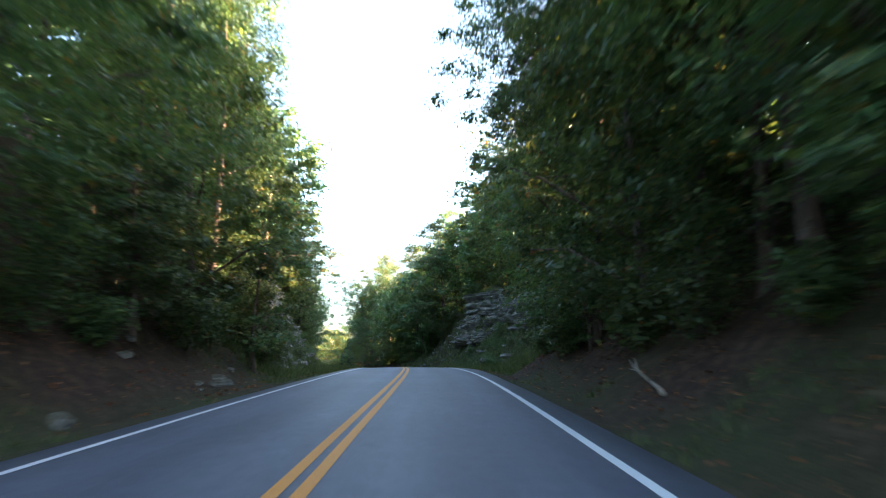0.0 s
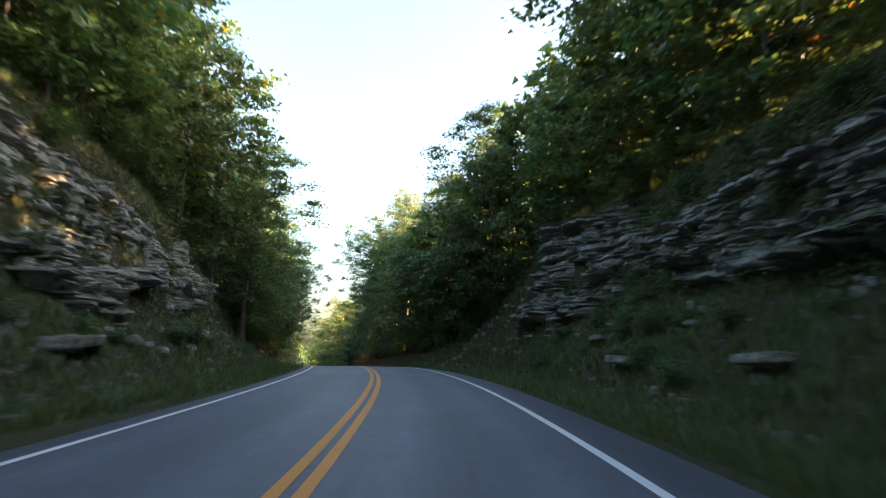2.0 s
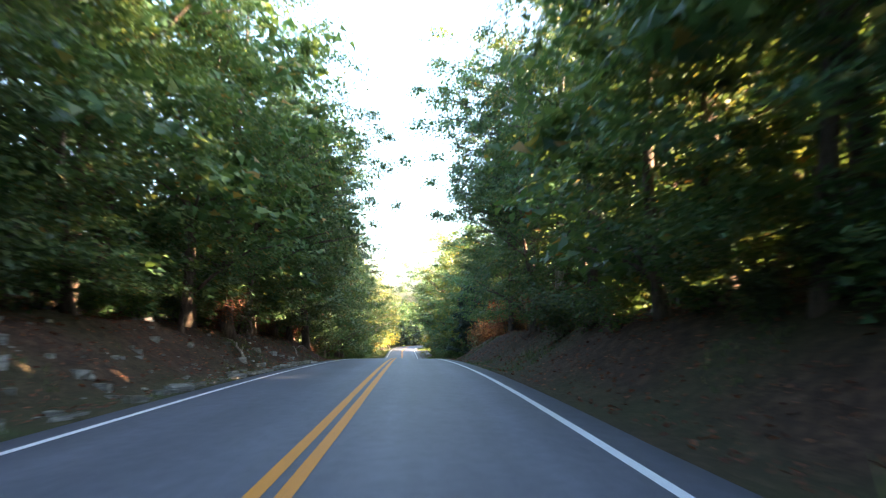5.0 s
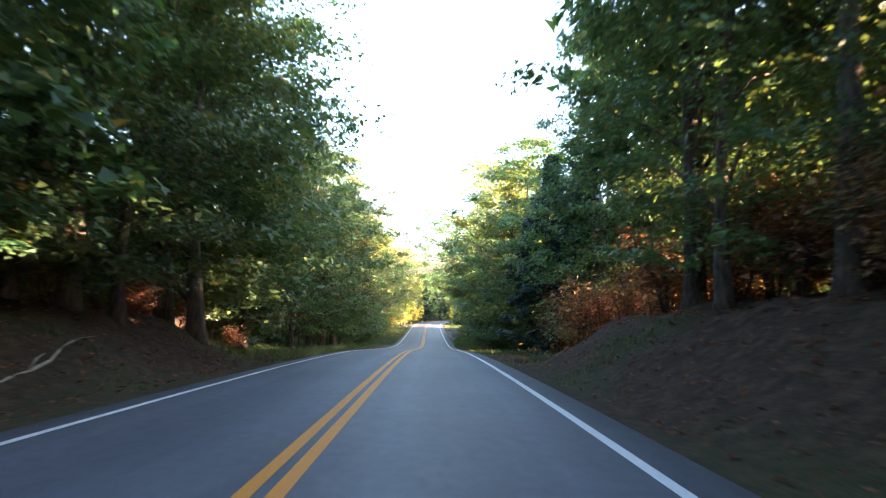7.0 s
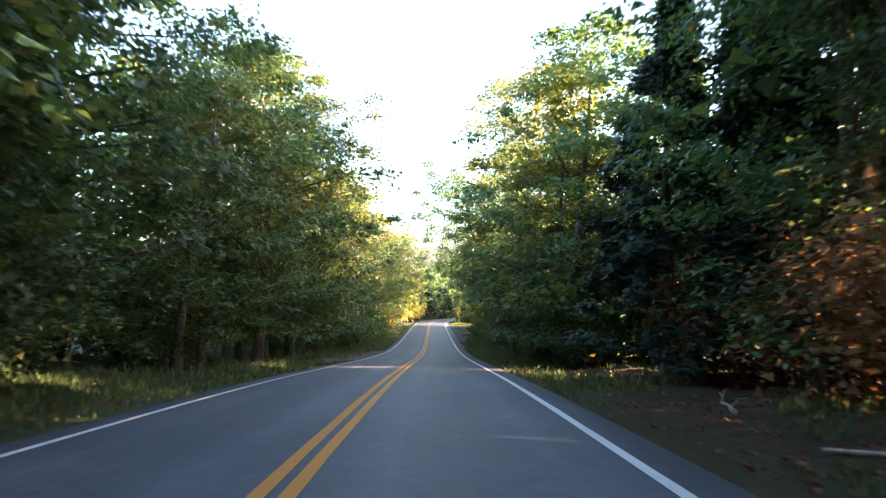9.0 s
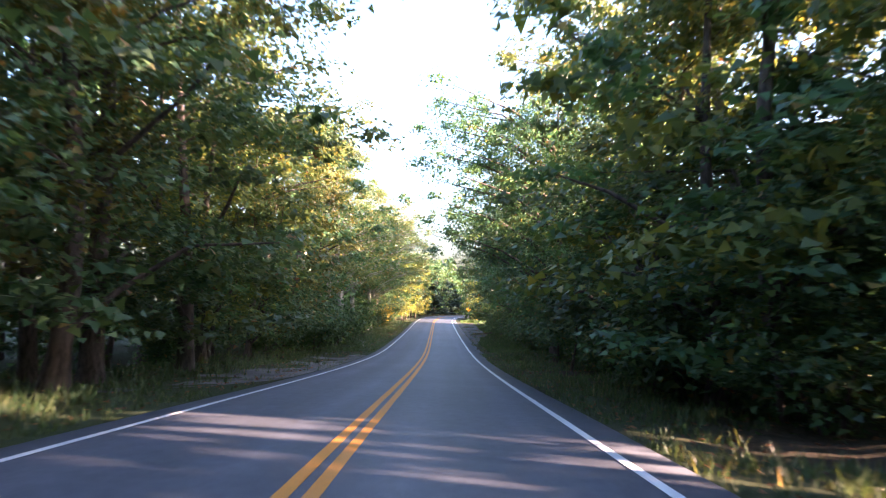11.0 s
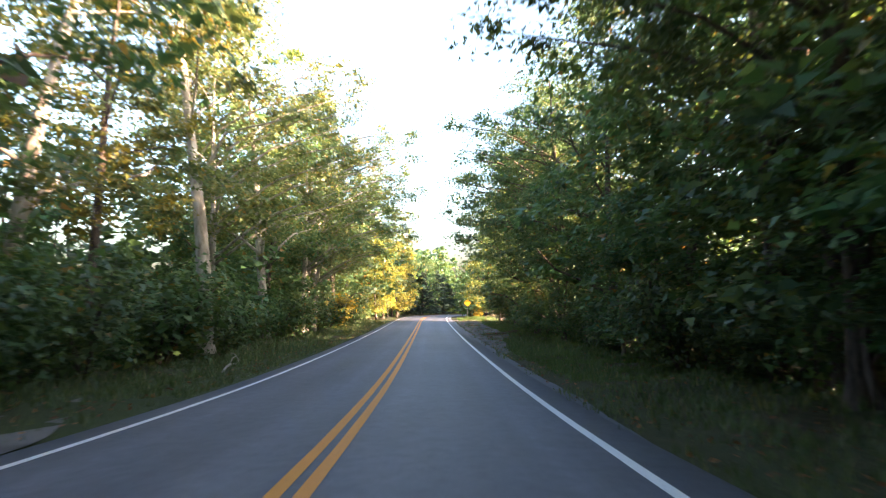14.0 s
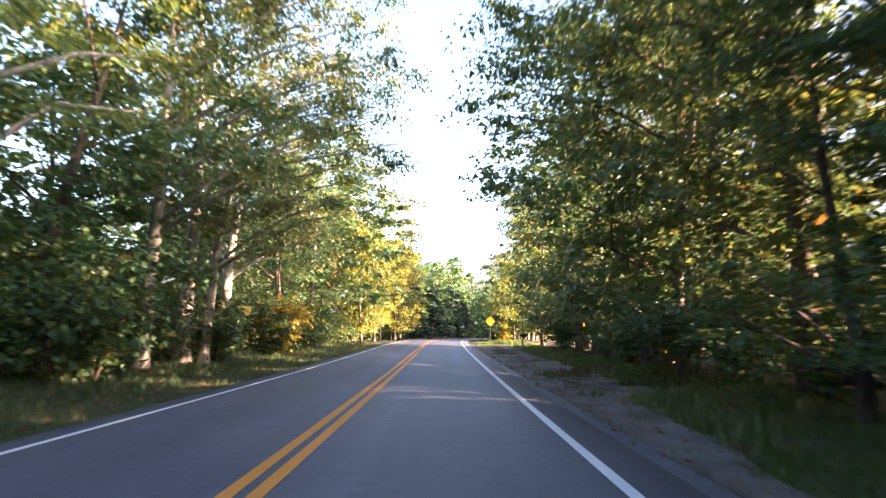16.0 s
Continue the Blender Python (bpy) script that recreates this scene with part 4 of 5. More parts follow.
def rock_cut(name, side, s0, s1, bands, label, seed):
    """A broken face of limestone: beds of short angular blocks, each set in or out by itself. bands: s, lowest and highest rock above the road there."""
    rnd = random.Random(seed)
    table, band = np.array(LEFT if side < 0 else RIGHT), np.array(bands)
    root = tagged(new(name), label, "rock face", kind="structure")

    def inside(s, h):
        low, high = [float(np.interp(s, band[:, 0], band[:, k])) for k in (1, 2)]
        edge = min(h - low - 1.2 * noise.noise((s * 0.16, 0.3, seed * 1.7)), high - h + 1.0 * noise.noise((s * 0.2, 7.0, seed)), (s - s0) * 0.8, (s1 - s) * 0.8, 0.75)
        return edge + (0.25 if side < 0 else 0.15 + 1.0 * (s > 65)) + 1.1 * noise.noise((s * 0.16, h * 0.4, seed * 1.3)) + 0.6 * noise.noise((s * 0.5, h * 1.1, seed))

    def face(s, h):
        md, mh, td, th = [float(np.interp(s, table[:, 0], table[:, k])) for k in (2, 3, 4, 5)]
        return md + (td - md) * min(max((h - mh) / max(th - mh, 0.1), -0.25), 1.0)

    def sag(s, h):
        """The beds are not quite level."""
        return 0.5 * noise.noise((s * 0.07, h * 0.12, seed + 9.0)) + 0.14 * noise.noise((s * 0.4, h * 0.3, seed + 4.0))

    # the solid face: thin beds, each broken into short blocks that stand in or out by themselves
    rng = np.random.default_rng(seed)
    thick = rng.choice((0.05, 0.06, 0.08, 0.1, 0.13, 0.17, 0.24, 0.38), 120)
    joint = 0.2 + np.r_[0, np.cumsum(thick)]
    stand, phase = np.clip(rng.normal(0, 0.2, 121), -0.4, 0.42), rng.uniform(0, 9, 121)
    wide = (0.16 + 2.2 * np.r_[thick, 0.1]) * rng.uniform(0.7, 1.6, 121)
    cell = np.clip(rng.normal(0, 0.12, (121, 97)), -0.3, 0.3) - (rng.random((121, 97)) < 0.13) * 0.4
    ss, hh = np.arange(s0, s1, 0.11), np.arange(0.7, 9.6, 0.045)
    S, H = np.meshgrid(ss, hh, indexing="ij")
    tilt = np.array([sag(a, 4.0) for a in ss])[:, None] + 0.05 * wave(S, H, 0.9, seed + 2.0)
    bed = np.clip(np.searchsorted(joint, H - tilt) - 1, 0, 119)
    edge = np.minimum(H - tilt - joint[bed], joint[bed + 1] - H + tilt)
    along = S / wide[bed] + phase[bed] + 0.35 * wave(S, H, 1.7, seed + 5.0)
    block = np.floor(along).astype(int)
    crack = np.minimum(along - block, 1 - along + block) * wide[bed]
    # taller panels, several beds high, that have broken off along upright joints
    storey = np.clip(np.searchsorted(np.r_[0, np.cumsum(rng.uniform(0.5, 1.5, 14))], H - tilt) - 1, 0, 13)
    long = rng.uniform(1.0, 2.6, 14)[storey]
    panel = S / long + rng.uniform(0, 9, 14)[storey] + 0.12 * wave(S, H, 1.1, seed + 3.0)
    number = np.floor(panel).astype(int)
    step = np.clip(rng.normal(0, 0.3, (14, 89)), -0.5, 0.5)[storey, number % 89]
    out = (0.2 if side < 0 else 0.5) + step + 0.7 * stand[bed] + cell[bed, block % 97] + 0.45 * wave(S, H * 1.6, 0.3, seed) + 0.1 * wave(S, H * 3, 1.4, seed + 7.0) + 0.05 * wave(S, H, 5.0, seed + 8.0)
    foot = H - np.interp(S, band[:, 0], band[:, 1]) - 0.5 * wave(S, 0 * S, 0.3, seed + 6.0)
    out += 0.28 * np.exp(-((foot - 1.05) / 0.4) ** 2) - 0.32 * np.exp(-((foot - 0.35) / 0.22) ** 2)
    out -= 0.12 * np.exp(-np.maximum(edge, 0) / 0.012) + 0.1 * np.exp(-crack / 0.02)
    keep = np.array([[inside(a, b) for b in hh[::4]] for a in ss[::2]])
    keep = np.array([np.interp(hh, hh[::4], k) for k in keep])
    keep = np.array([np.interp(ss, ss[::2], k) for k in keep.T]).T + 0.35 * wave(S, H, 2.3, seed + 11.0)
    show = np.clip(keep / 0.5 + 0.3, 0, 1)
    out = out * show - 0.9 * (1 - show)
    base = np.array([[face(a, b) for b in hh] for a in ss])
    V = place(S, side * (base - out), H)
    n = len(hh)
    a, b = np.meshgrid(np.arange(len(ss) - 1), np.arange(n - 1), indexing="ij")
    seen = (show[:-1, :-1] + show[1:, 1:] > 0.1).ravel()
    a = (a * n + b).ravel()[seen]
    quads = np.stack([a, a + n, a + n + 1, a + 1], 1)
    link_mesh("beds", V.reshape(-1, 3), quads if side > 0 else quads[:, ::-1], STONE, root)
    # loose slabs that jut out of the beds
    ledges, loose = [], 0
    for n in range(6000):
        k, m = rnd.randrange(len(ss)), rnd.randrange(len(hh))
        if keep[k, m] > 0.1:
            if loose < 260 and rnd.random() < 0.4:
                ob = new("rock_slab", SLABS[loose % len(SLABS)])
                ob.parent = root
                ob.matrix_basis = slab_pose(rnd, ss[k], side * (base[k, m] - out[k, m] + 0.38), hh[m], rnd.uniform(0.25, 0.95), rnd.uniform(0.05, 0.15))
                loose += 1
            elif rnd.random() < 0.22:
                ledges.append((ss[k], base[k, m] - out[k, m] + 0.1, hh[m]))
        elif keep[k, m] > -1.2:
            ledges.append((ss[k], base[k, m] - 0.05, hh[m]))
    # grass and creepers rooted in the cracks and on the soil between
    ledges = np.array(rnd.sample(ledges, min(len(ledges), 1300 if side < 0 else 1900)))
    per = 16
    size = np.repeat(rng.uniform(0.1, 0.42, len(ledges)), per)
    c = place(np.repeat(ledges[:, 0], per), side * np.repeat(ledges[:, 1], per), np.repeat(ledges[:, 2], per)) + rng.normal(0, 0.55, (len(size), 3)) * size[:, None] * np.array([1, 1, 0.7])
    towards = place(ledges[:, 0], 0 * ledges[:, 0], 0.0) - place(ledges[:, 0], side * ledges[:, 1], 0.0)
    towards = np.repeat(towards / np.linalg.norm(towards, axis=1)[:, None], per, 0)
    v, f = leaf_cloud(c + towards * size[:, None] * 0.5, towards, 0.13, rng, 0.5, coarse=True)
    tagged(link_mesh("ledge_plants", v, f, LEAF_SHRUB if side > 0 else GRASS), "small plants rooted in the rock face's cracks", "plants", kind="stuff")
    return root


def slab_pose(rnd, s, d, h, length, thick):
    turn = heading(s) + math.pi / 2 + rnd.uniform(-0.22, 0.22)
    return Matrix.LocRotScale(Vector(place(s, d, h)), Euler((rnd.uniform(-0.07, 0.05), rnd.uniform(-0.05, 0.05), turn)), Vector((length * 1.05, 1.0, thick)))


def rubble(side, s0, s1, count, seed):
    """Small broken stone strewn over the slope under a rock face."""
    rng = np.random.default_rng(seed)
    table = np.array(LEFT if side < 0 else RIGHT)
    S = rng.uniform(s0, s1, count)
    toe, top = np.interp(S, table[:, 0], table[:, 1]), np.interp(S, table[:, 0], table[:, 4])
    D = side * (toe - 0.9 + (top - toe) * rng.random(count) ** 2.4)
    P = on_ground_many(S, D)
    size = 0.06 + 0.3 * rng.random(count) ** 3
    corners = np.array([(x, y, z) for z in (-0.4, 0.45) for x, y in ((-0.7, -0.5), (0.7, -0.5), (0.7, 0.5), (-0.7, 0.5))])
    box = corners[None] * rng.uniform(0.6, 1.2, (count, 8, 3)) * size[:, None, None]
    az = rng.uniform(0, 6.283, count)
    ca, sa = np.cos(az)[:, None], np.sin(az)[:, None]
    v = np.stack([box[..., 0] * ca - box[..., 1] * sa, box[..., 0] * sa + box[..., 1] * ca, box[..., 2]], -1) + P[:, None]
    quads = np.array([(0, 3, 2, 1), (4, 5, 6, 7), (0, 1, 5, 4), (1, 2, 6, 5), (2, 3, 7, 6), (3, 0, 4, 7)])
    f = (np.arange(count)[:, None, None] * 8 + quads[None]).reshape(-1, 4)
    tagged(link_mesh("rubble", v.reshape(-1, 3), f, STONE), "small broken limestone strewn over the grassy slope", "rubble", kind="stuff")


def on_ground_many(s, d):
    return place(s, d, ground_height(s, d) + rough(s, d))


rock_cut("rock_face_west", -1, 38, 88, [(38, 6.8, 8.2), (44, 4.8, 8.2), (49, 3.0, 8.4), (54, 2.2, 8.8), (61, 2.6, 8.0), (68, 3.4, 6.6), (78, 4.2, 6.6), (88, 4.6, 6.2)], "grey layered limestone road cut with broken ledges", 3)
rock_cut("rock_face_east", 1, 40, 72.6, [(40, 4.0, 7.4), (46, 3.0, 7.8), (52, 3.0, 8.4), (56, 4.0, 7.0), (61, 4.8, 7.0), (65, 4.8, 8.6), (67.5, 3.4, 9.6), (70, 2.4, 9.9), (73, 1.9, 9.4)], "grey layered limestone road cut with overhanging ledges", 8)


def boulder_mesh(seed):
    rnd = random.Random(seed)
    bm = bmesh.new()
    bmesh.ops.create_icosphere(bm, subdivisions=2, radius=0.5)
    for v in bm.verts:
        f = 1 + 0.45 * noise.noise(v.co * 1.7 + Vector((seed, 0, 0)))
        v.co = Vector((v.co.x * f, v.co.y * f * 0.75, max(-0.3, min(0.34, v.co.z * f * 0.85))))
    me = bpy.data.meshes.new("rock")
    bm.to_mesh(me)
    bm.free()
    me.materials.append(STONE)
    return me


BOULDERS = [boulder_mesh(300 + k) for k in range(6)]


def rocks(side, s0, s1, count, seed, big, near=0.0, far=3.5):
    rnd = random.Random(seed)
    table = np.array(LEFT if side < 0 else RIGHT)
    for n in range(count):
        s = rnd.uniform(s0, s1)
        toe = float(np.interp(s, table[:, 0], table[:, 1]))
        d = side * (toe + near + (far - near) * rnd.random() ** 1.6)
        size = rnd.uniform(0.12, 1.0) ** 2 * big + 0.1
        ob = new("rock", BOULDERS[n % 6])
        p = on_ground(s, d)
        ob.matrix_basis = Matrix.LocRotScale(p + Vector((0, 0, size * 0.1)), Euler((rnd.uniform(-0.3, 0.3), rnd.uniform(-0.3, 0.3), rnd.uniform(0, 6))), Vector((size * 1.3, size, size * 0.8)))
        tagged(ob, "broken grey limestone rock fallen on the bank", "rock", "fallen rocks")


rocks(-1, 30, 80, 70, 1, 0.75)
rocks(1, 38, 84, 30, 2, 0.45)
rocks(-1, 3, 24, 16, 3, 0.5, 0.2, 2.5)
rocks(-1, 86, 110, 12, 5, 0.3, 0.0, 2.5)


def outcrop(s, d, length, thick, seed, label):
    """A broad slab of bedrock that sticks out of the slope, with thinner beds broken off under it."""
    rnd = random.Random(seed)
    root = tagged(new("rock_outcrop"), label, "rock", "bedrock outcrops")
    root.location = on_ground(s, d)
    side = 1 if d > 0 else -1
    for n, (back, up, long, high) in enumerate(((0.1, 0.25, 1.0, 1.0), (0.4, -0.05, 0.75, 0.8), (0.35, 0.55, 0.55, 0.6))):
        ob = new("rock_slab", SLABS[(seed + n) % len(SLABS)])
        ob.parent = root
        where = Vector(place(s + rnd.uniform(-0.3, 0.3), d + side * back)) - Vector(place(s, d))
        ob.matrix_basis = Matrix.LocRotScale(where + Vector((0, 0, up * thick * 1.6)), Euler((rnd.uniform(-0.1, 0.1), rnd.uniform(-0.08, 0.08), heading(s) + math.pi / 2 + rnd.uniform(-0.2, 0.2))), Vector((length * long, 1.3 * long, thick * high)))


outcrop(56.2, 9.4, 1.9, 0.27, 3, "broad grey limestone ledge jutting out of the weedy slope")
outcrop(60.6, 10.4, 1.5, 0.22, 7, "grey limestone ledge jutting out of the weedy slope")
outcrop(49.0, 9.6, 1.5, 0.24, 5, "grey limestone ledge jutting out of the weedy slope")
outcrop(52.0, -8.2, 1.9, 0.28, 9, "low limestone ledge at the cliff's grassy foot")
outcrop(64.0, -8.6, 2.2, 0.3, 12, "low limestone ledge at the cliff's grassy foot")
for s, d, size in ((56.2, -8.3, 0.8), (53.2, -7.0, 0.5), (59.5, 5.4, 0.4), (60.4, 5.9, 0.5), (58.7, 5.9, 0.32), (61.5, 5.6, 0.36)):
    ob = new("rock", BOULDERS[int(s * 7) % 6])
    ob.matrix_basis = Matrix.LocRotScale(on_ground(s, d) + Vector((0, 0, size * 0.12)), Euler((0.2, -0.15, s)), Vector((size * 1.2, size, size * 0.8)))
    tagged(ob, "pale limestone block fallen at the slope's foot", "rock", "fallen rocks")


def fallen_branch(s, d, s2, d2, r, label, seed):
    """A bare branch that lies on the ground from one place to another."""
    rnd = random.Random(seed)
    root = tagged(new("fallen_branch"), label, "branch", "fallen branches")
    pts = []
    for k in range(7):
        u = k / 6
        p = on_ground(s + (s2 - s) * u, d + (d2 - d) * u)
        pts.append(p + Vector((rnd.uniform(-0.06, 0.06), rnd.uniform(-0.06, 0.06), r * 0.8 + 0.05 * math.sin(u * 5 + seed))))
    root.location = pts[0]
    rel = [p - pts[0] for p in pts]
    v, f = tube(rel, [r * (1 - 0.12 * k) for k in range(7)], 7, seed)
    link_mesh("stem", v, f, BARK_PALE, root, smooth=True)
    for k in (2, 4):
        tip = rel[k] + Vector((rnd.uniform(-0.7, 0.7), rnd.uniform(-0.7, 0.7), 0.25))
        v, f = tube([rel[k], (rel[k] + tip) / 2 + Vector((0, 0, 0.08)), tip], [r * 0.5, r * 0.35, r * 0.12], 5, seed + k)
        link_mesh("twig", v, f, BARK_PALE, root, smooth=True)


fallen_branch(56.6, 5.2, 53.6, 6.8, 0.055, "pale fallen branch among rocks at the cliff's foot", 1)
fallen_branch(55.6, 5.9, 53.8, 7.6, 0.04, "pale fallen branch among rocks at the cliff's foot", 8)
fallen_branch(54.0, 5.6, 55.8, 7.2, 0.035, "thin grey branch lying across another in the weeds", 9)
fallen_branch(52.0, 4.9, 50.2, 5.6, 0.03, "pale thin branch lying in the verge grass", 10)
fallen_branch(129.5, 5.6, 124.6, 7.6, 0.035, "long bare branch lying along the bank's top", 2)
fallen_branch(132.0, 6.0, 135.0, 7.2, 0.05, "dead grey branch lying on the verge", 3)
fallen_branch(115.0, -5.4, 119.0, -6.5, 0.05, "dead branch lying on the reddish earth bank", 4)
fallen_branch(104.0, -5.4, 108.0, -7.2, 0.06, "dead branch lying on the reddish earth bank", 5)
fallen_branch(183.0, -5.2, 187.5, -5.9, 0.05, "pale dead branch lying in the verge grass", 6)
fallen_branch(10.0, 5.2, 13.5, 5.9, 0.05, "thin dead branch lying at the bank's foot", 7)

rubble(-1, 30, 82, 2200, 11)
rubble(1, 36, 86, 450, 12)
rubble(1, 73, 81, 260, 15)
rubble(-1, 86, 112, 300, 13)

# ---- grass, weeds and leaf litter ----
def grass(name, label, s0, s1, near, far, count, low, high, seed, sides=(-1, 1), dense=0.0, mat=GRASS):
    """Tufts of bent blades; thin and patchy where the noise is low."""
    rng = np.random.default_rng(seed)
    S, D = rng.uniform(s0, s1, count), rng.uniform(near, far, count) * rng.choice(sides, count)
    lt, rt = np.array(LEFT), np.array(RIGHT)
    g = np.where(D < 0, np.interp(S, lt[:, 0], lt[:, 7]), np.interp(S, rt[:, 0], rt[:, 7]))
    keep = np.where(D > 0, D > np.interp(S, [20, 34, 76, 88], [3.78, 4.12, 4.1, 3.78]), True) & (g + dense + 0.6 * wave(S, D, 0.35, 5.5) + 0.35 * wave(S, D, 1.1, 2.5) > 0.42)
    bare = np.interp(S, [189, 195, 198, 204, 236, 238], [3.7, 5.2, 5.3, 6.7, 6.7, 3.7])       # gravel, but for a line of tufts at the asphalt's edge
    keep &= ~((D > 3.7) & (D < bare) & (np.abs(D - 4.14) > 0.07) & (rng.random(count) > 0.1))
    keep &= ~((D < -3.6) & (D > -6.2) & (S > 151) & (S < 177) & (rng.random(count) < 0.8))
    S, D = S[keep], D[keep]
    P = on_ground_many(S, D)
    per = 5
    n = len(P) * per
    c = np.repeat(P, per, 0) + rng.normal(0, 0.06, (n, 3)) * np.array([1, 1, 0])
    az = rng.uniform(0, 6.283, n)
    L = rng.uniform(low, high, n)
    way = np.stack([np.cos(az), np.sin(az), np.zeros(n)], 1)
    across = np.stack([-np.sin(az), np.cos(az), np.zeros(n)], 1) * (0.012 + 0.02 * L[:, None])
    tip = c + way * (L * rng.uniform(0.2, 0.7, n))[:, None] + np.array([0, 0, 1.0]) * (L * rng.uniform(0.6, 1.0, n))[:, None]
    c[:, 2] -= 0.05
    v = np.stack([c - across, c + across, tip], 1).reshape(-1, 3)
    return tagged(link_mesh(name, v, np.arange(n * 3).reshape(n, 3), mat), label, "grass", kind="stuff")


grass("verge_grass", "short patchy green grass along the road's verges", -6, 235, 3.75, 7.0, 26000, 0.07, 0.22, 1)
grass("slope_weeds", "rank grass and weeds on the slopes below the rock", 24, 86, 4.6, 15.5, 46000, 0.15, 0.5, 2, dense=0.42)
grass("verge_grass", "longer grass at the wood's edge", 126, 235, 5.0, 9.0, 12000, 0.12, 0.4, 3)


def litter(s0, s1, near, far, count, seed, sides, label):
    rng = np.random.default_rng(seed)
    S, D = rng.uniform(s0, s1, count), rng.uniform(near, far, count) * rng.choice(sides, count)
    P = on_ground_many(S, D) + np.array([0, 0, 0.02])
    v, f = leaf_cloud(P, np.zeros((count, 3)) + np.array([0, 0, 1.2]), 0.12, rng, 0.0)
    tagged(link_mesh("leaf_litter", v, f, LITTER), label, "dead leaves", kind="stuff")


litter(-6, 40, 4.2, 9.0, 5000, 1, (-1, 1), "brown dead leaves strewn over the earth banks")
litter(84, 134, 4.2, 10.0, 9000, 2, (-1, 1), "reddish brown dead leaves strewn over the banks")
litter(134, 235, 4.0, 10.0, 6000, 3, (-1, 1), "brown dead leaves strewn under the trees")

# ---- gravel pull-offs and the drive ----
def patch_strip(name, label, s0, s1, cols, mat, lift):
    """A rough-edged patch beside the road; cols are (d, width of its edge's wandering)."""
    ss = np.arange(s0, s1, 0.6)
    V, n = [], len(cols)
    for s in ss:
        taper = min(1.0, (s - s0) / 5.0, (s1 - s) / 5.0)
        for k, (d, w) in enumerate(cols):
            dd = cols[0][0] + (d - cols[0][0]) * (0.15 + 0.85 * taper) + w * noise.noise((s * 0.5, k * 3.0, d))
            V.append(place(s, dd, float(ground_height(s, dd)) + lift + 0.02 * noise.noise((s, dd, 1.0))))
    F = [(i * n + j, i * n + j + 1, (i + 1) * n + j + 1, (i + 1) * n + j) for i in range(len(ss) - 1) for j in range(n - 1)]
    return tagged(link_mesh(name, V, F, mat, smooth=True), label, "gravel", kind="structure")


patch_strip("gravel_pulloff", "grey gravel pull-off beside the road", 150, 178, [(-6.6, 0.9), (-5.6, 0.1), (-4.6, 0.1), (-3.65, 0.02)], GRAVEL, 0.015)
patch_strip("gravel_drive", "grey gravel beside the road before the drive", 189.5, 238, [(4.12, 0.04), (4.5, 0.05), (4.9, 0.08), (5.25, 0.25)], GRAVEL, 0.02)
patch_strip("gravel_drive", "pale gravel drive mouth strewn with reddish leaves", 197, 236, [(5.2, 0.1), (5.7, 0.1), (6.2, 0.1), (6.8, 0.4)], GRAVEL, 0.026)
patch_strip("asphalt_shoulder", "dark asphalt shoulder beside the drive", 172, 240, [(3.72, 0.0), (3.85, 0.01), (3.98, 0.02), (4.12, 0.05)], ASPHALT, 0.012)


def branch_drive(label, points, width, mat):
    """A drive that leaves the road: points are s, d of its middle."""
    V, n = [], 7
    u = np.linspace(0, len(points) - 1, 40)
    pts = np.array(points)
    for a, t in enumerate(u):
        s, dm = np.interp(t, range(len(pts)), pts[:, 0]), np.interp(t, range(len(pts)), pts[:, 1])
        for k in range(n):
            across = (k / (n - 1) - 0.5) * width + (0.25 * noise.noise((t * 4.0, k * 5.0, 2.0)) if k in (0, n - 1) else 0)
            V.append(tuple(on_ground(s + across * 0.75, dm - across * 0.65)) )
    V = np.array(V) + np.array([0, 0, 0.05])
    F = [(i * n + j, i * n + j + 1, (i + 1) * n + j + 1, (i + 1) * n + j) for i in range(len(u) - 1) for j in range(n - 1)]
    tagged(link_mesh("gravel_drive", V, F, mat, smooth=True), label, "gravel", kind="structure")


branch_drive("pale gravel drive climbing away from the road", [(226, 5.0), (230, 6.4), (235, 9.0), (241, 13.0), (250, 22.0)], 3.4, GRAVEL)
litter(196, 230, 5.0, 7.2, 550, 9, (1,), "reddish leaves strewn over the gravel drive")


# ---- mailbox on its post ----
METAL, nt, b = material("dark_enamel", 0.45, 0.5)
nt.links.new(ramp(nt, noise_tex(nt, 12.0), [(0.3, (0.012, 0.012, 0.014)), (0.7, (0.03, 0.03, 0.032))]), b.inputs["Base Color"])
WOOD, nt, b = material("weathered_post", 0.9, 0.2)
nt.links.new(ramp(nt, noise_tex(nt, 9.0, 6), [(0.3, (0.1, 0.075, 0.055)), (0.7, (0.22, 0.18, 0.14))]), b.inputs["Base Color"])
RED, nt, b = material("red_flag", 0.5, 0.4)
nt.links.new(ramp(nt, noise_tex(nt, 20.0), [(0.3, (0.3, 0.03, 0.02)), (0.7, (0.42, 0.05, 0.03))]), b.inputs["Base Color"])


def box_bm(w, l, h, bevel=0.008):
    bm = bmesh.new()
    bmesh.ops.create_cube(bm, size=1.0)
    bmesh.ops.scale(bm, vec=(w, l, h), verts=bm.verts)
    bmesh.ops.bevel(bm, geom=bm.edges[:], offset=bevel, segments=2, affect="EDGES")
    return bm


def part(name, bm, mat, parent, label="", at=(0, 0, 0)):
    me = bpy.data.meshes.new(name)
    bm.to_mesh(me)
    bm.free()
    me.materials.append(mat)
    ob = new(name, me)
    ob.parent = parent
    ob.location = at
    if label:
        ob["label"] = label
    return ob


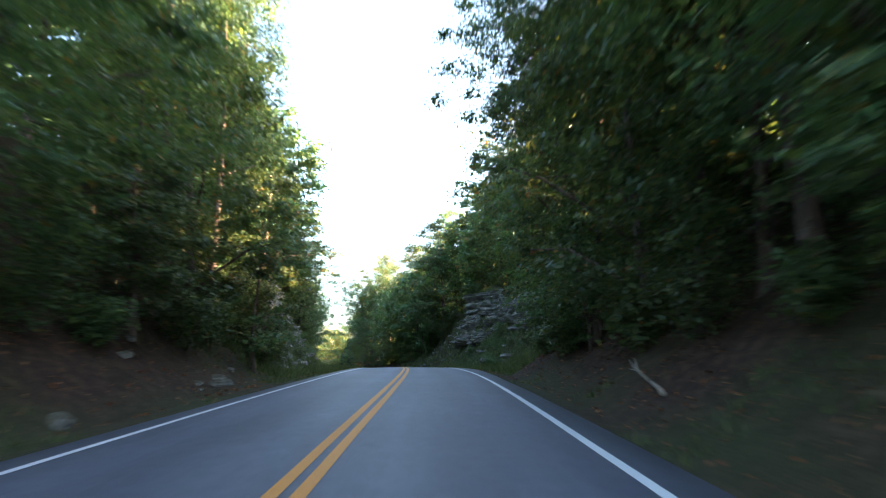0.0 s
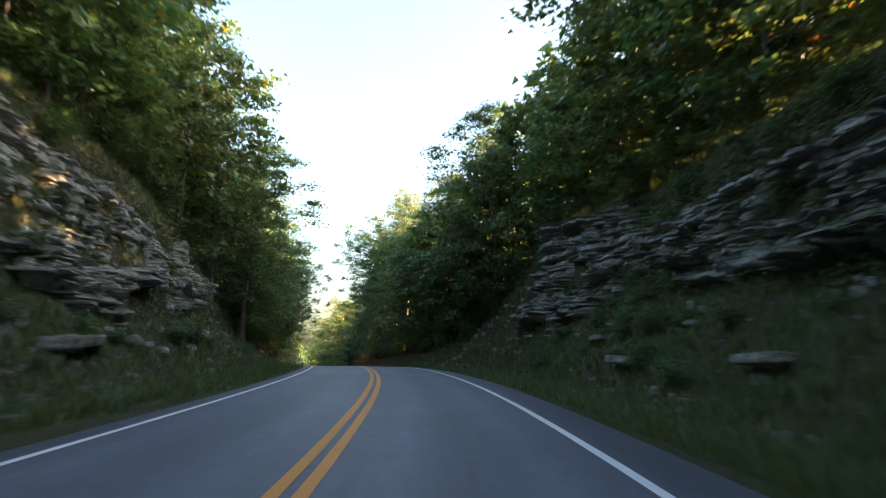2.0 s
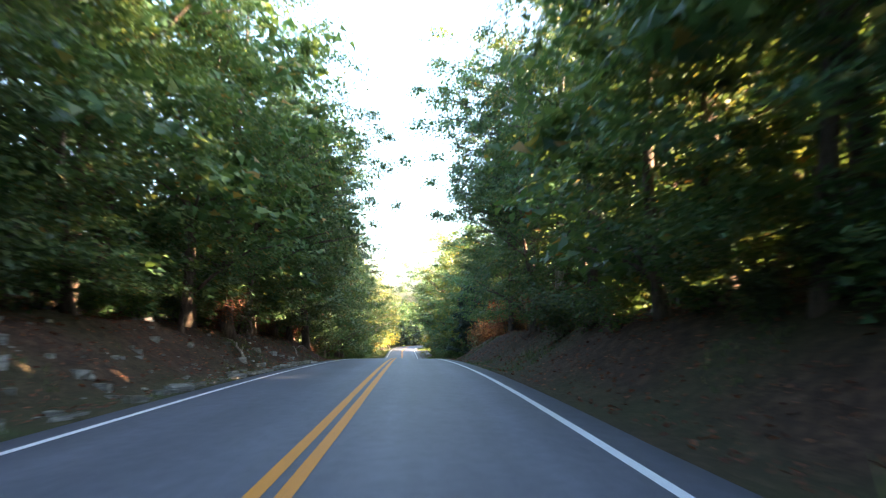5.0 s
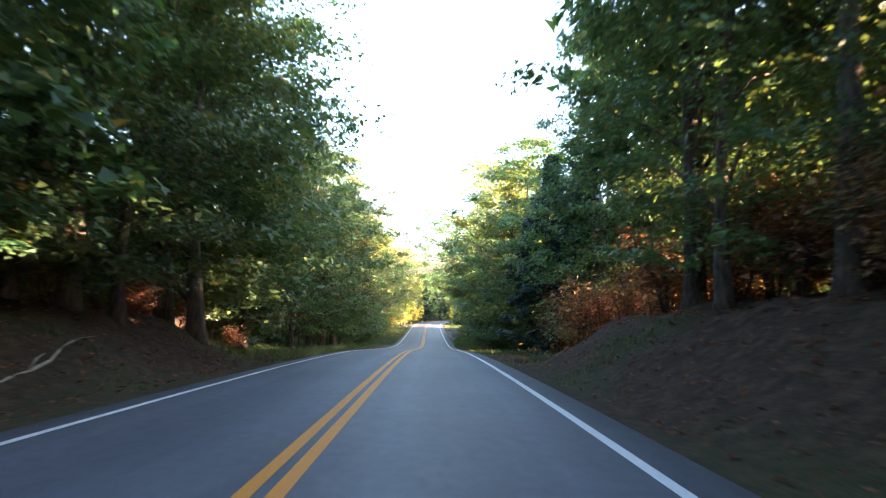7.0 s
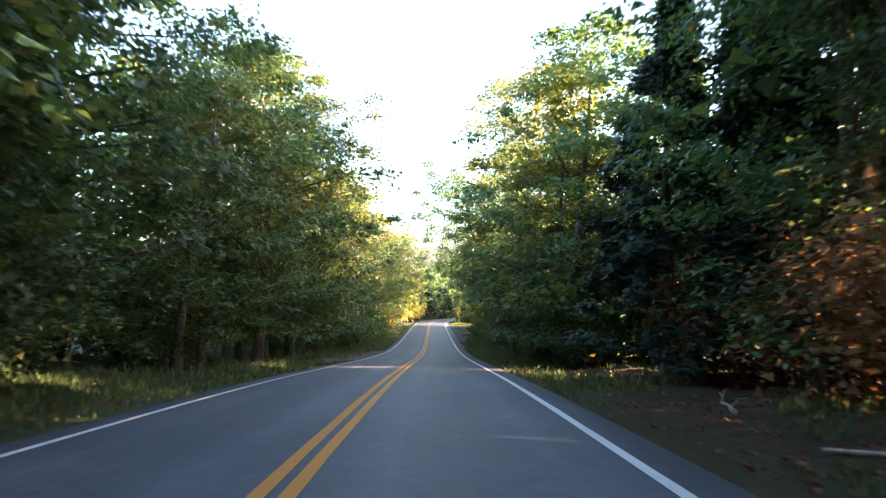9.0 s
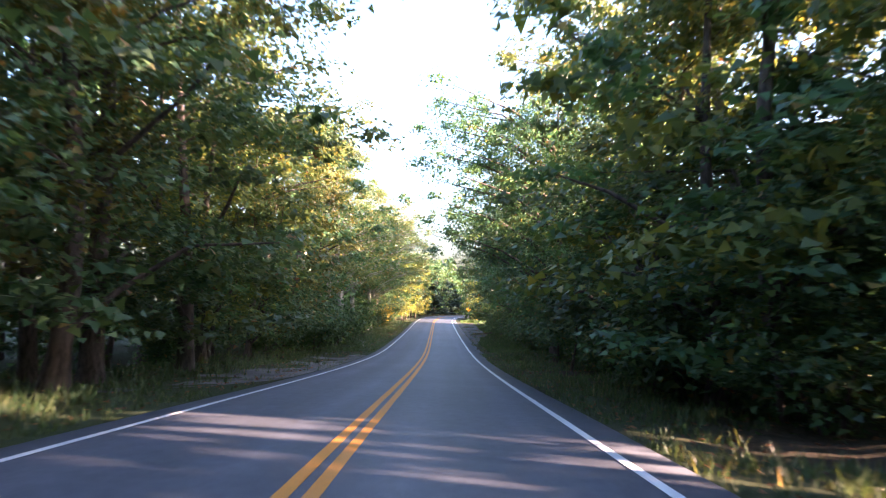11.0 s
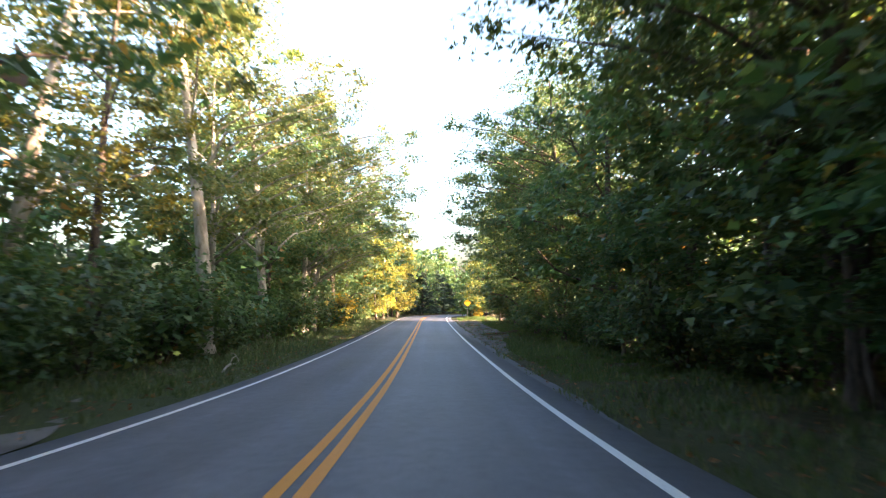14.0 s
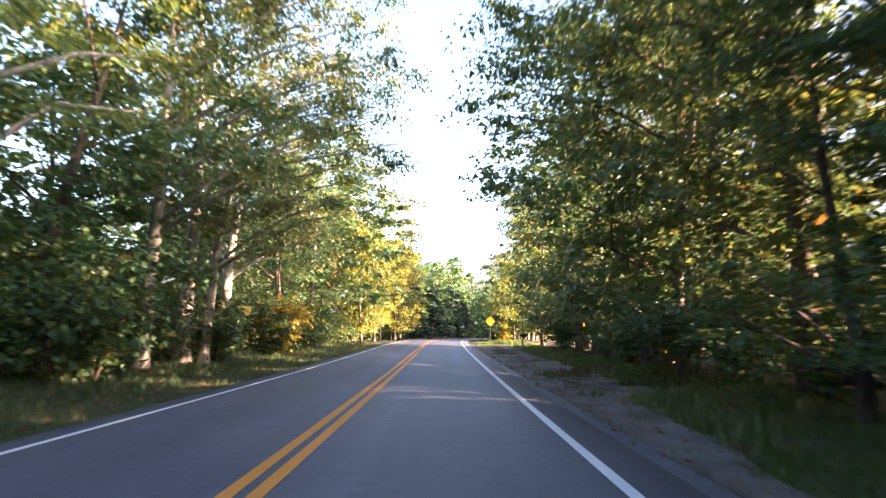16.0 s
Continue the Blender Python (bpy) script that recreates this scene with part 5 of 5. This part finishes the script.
def mailbox(s, d):
    root = tagged(new("mailbox"), "dark mailbox with a rounded top on a wooden post", "mailbox")
    root.matrix_basis = Matrix.LocRotScale(on_ground(s, d, 0.02), Euler((0, 0, heading(s) + math.pi / 2)), None)
    part("post", box_bm(0.1, 0.1, 1.1), WOOD, root, at=(0, 0.05, 0.5))
    part("arm", box_bm(0.09, 0.45, 0.06), WOOD, root, at=(0, 0.0, 1.05))
    bm = bmesh.new()
    prof = [(-0.1, 0), (0.1, 0)] + [(0.1 * math.cos(a), 0.14 + 0.1 * math.sin(a)) for a in [math.pi * k / 10 for k in range(11)]]
    front = [bm.verts.new((x, -0.27, z)) for x, z in prof]
    back = [bm.verts.new((x, 0.27, z)) for x, z in prof]
    n = len(prof)
    for k in range(n):
        bm.faces.new((front[k], front[(k + 1) % n], back[(k + 1) % n], back[k]))
    bm.faces.new(front[::-1])
    bm.faces.new(back)
    body = part("box", bm, METAL, root, at=(0, 0, 1.08))
    part("door", box_bm(0.17, 0.012, 0.2, 0.004), METAL, body, at=(0, -0.277, 0.11))
    part("flag", box_bm(0.012, 0.06, 0.17, 0.003), RED, body, "small red flag", at=(0.108, -0.1, 0.2))


mailbox(228, 7.4)


# ---- road sign seen from behind, past the crest ----
def road_sign(s, d):
    root = tagged(new("road_sign"), "small road sign on a thin steel post, seen from behind", "sign")
    root.matrix_basis = Matrix.LocRotScale(on_ground(s, d, 0.02), Euler((0, 0, heading(s))), None)
    part("post", box_bm(0.06, 0.05, 2.2, 0.006), STEEL, root, at=(0, 0, 1.05))
    part("plate", box_bm(0.6, 0.012, 0.45, 0.004), STEEL, root, at=(0, 0.035, 1.9))


STEEL, nt, b = material("galvanised_steel", 0.5, 0.5)
b.inputs["Metallic"].default_value = 0.8
nt.links.new(ramp(nt, noise_tex(nt, 15.0), [(0.3, (0.2, 0.2, 0.2)), (0.7, (0.34, 0.34, 0.33))]), b.inputs["Base Color"])
road_sign(243, -4.9)
SIGN_YELLOW, nt, b = material("yellow_sign_sheet", 0.45, 0.4)
nt.links.new(ramp(nt, noise_tex(nt, 6.0), [(0.3, (0.62, 0.33, 0.015)), (0.7, (0.7, 0.4, 0.02))]), b.inputs["Base Color"])


def warning_sign(s, d):
    """A diamond-shaped plate with rounded corners on a post, facing the traffic."""
    root = tagged(new("warning_sign"), "yellow diamond warning sign on a steel post by the bend", "sign")
    root.matrix_basis = Matrix.LocRotScale(on_ground(s, d, 0.05), Euler((0, 0, heading(s))), None)
    part("post", box_bm(0.06, 0.05, 2.9, 0.006), STEEL, root, at=(0, 0.03, 1.4))
    bm, ring = bmesh.new(), []
    for k in range(4):
        for a in (-30, 0, 30):
            t = radians(90 * k + a)
            ring.append((0.46 * math.cos(radians(90 * k)) + 0.07 * math.cos(t), 0.46 * math.sin(radians(90 * k)) + 0.07 * math.sin(t)))
    face = bm.faces.new([bm.verts.new((x, -0.004, z)) for x, z in ring])
    bmesh.ops.solidify(bm, geom=[face], thickness=0.006)
    part("plate", bm, SIGN_YELLOW, root, "yellow diamond plate", at=(0, -0.01, 2.25))


warning_sign(247, 6.2)

grass("verge_grass", "green mown grass beside the gravel drive", 180, 250, 4.7, 9.6, 24000, 0.06, 0.17, 21, sides=(1,), dense=0.4, mat=LAWN)
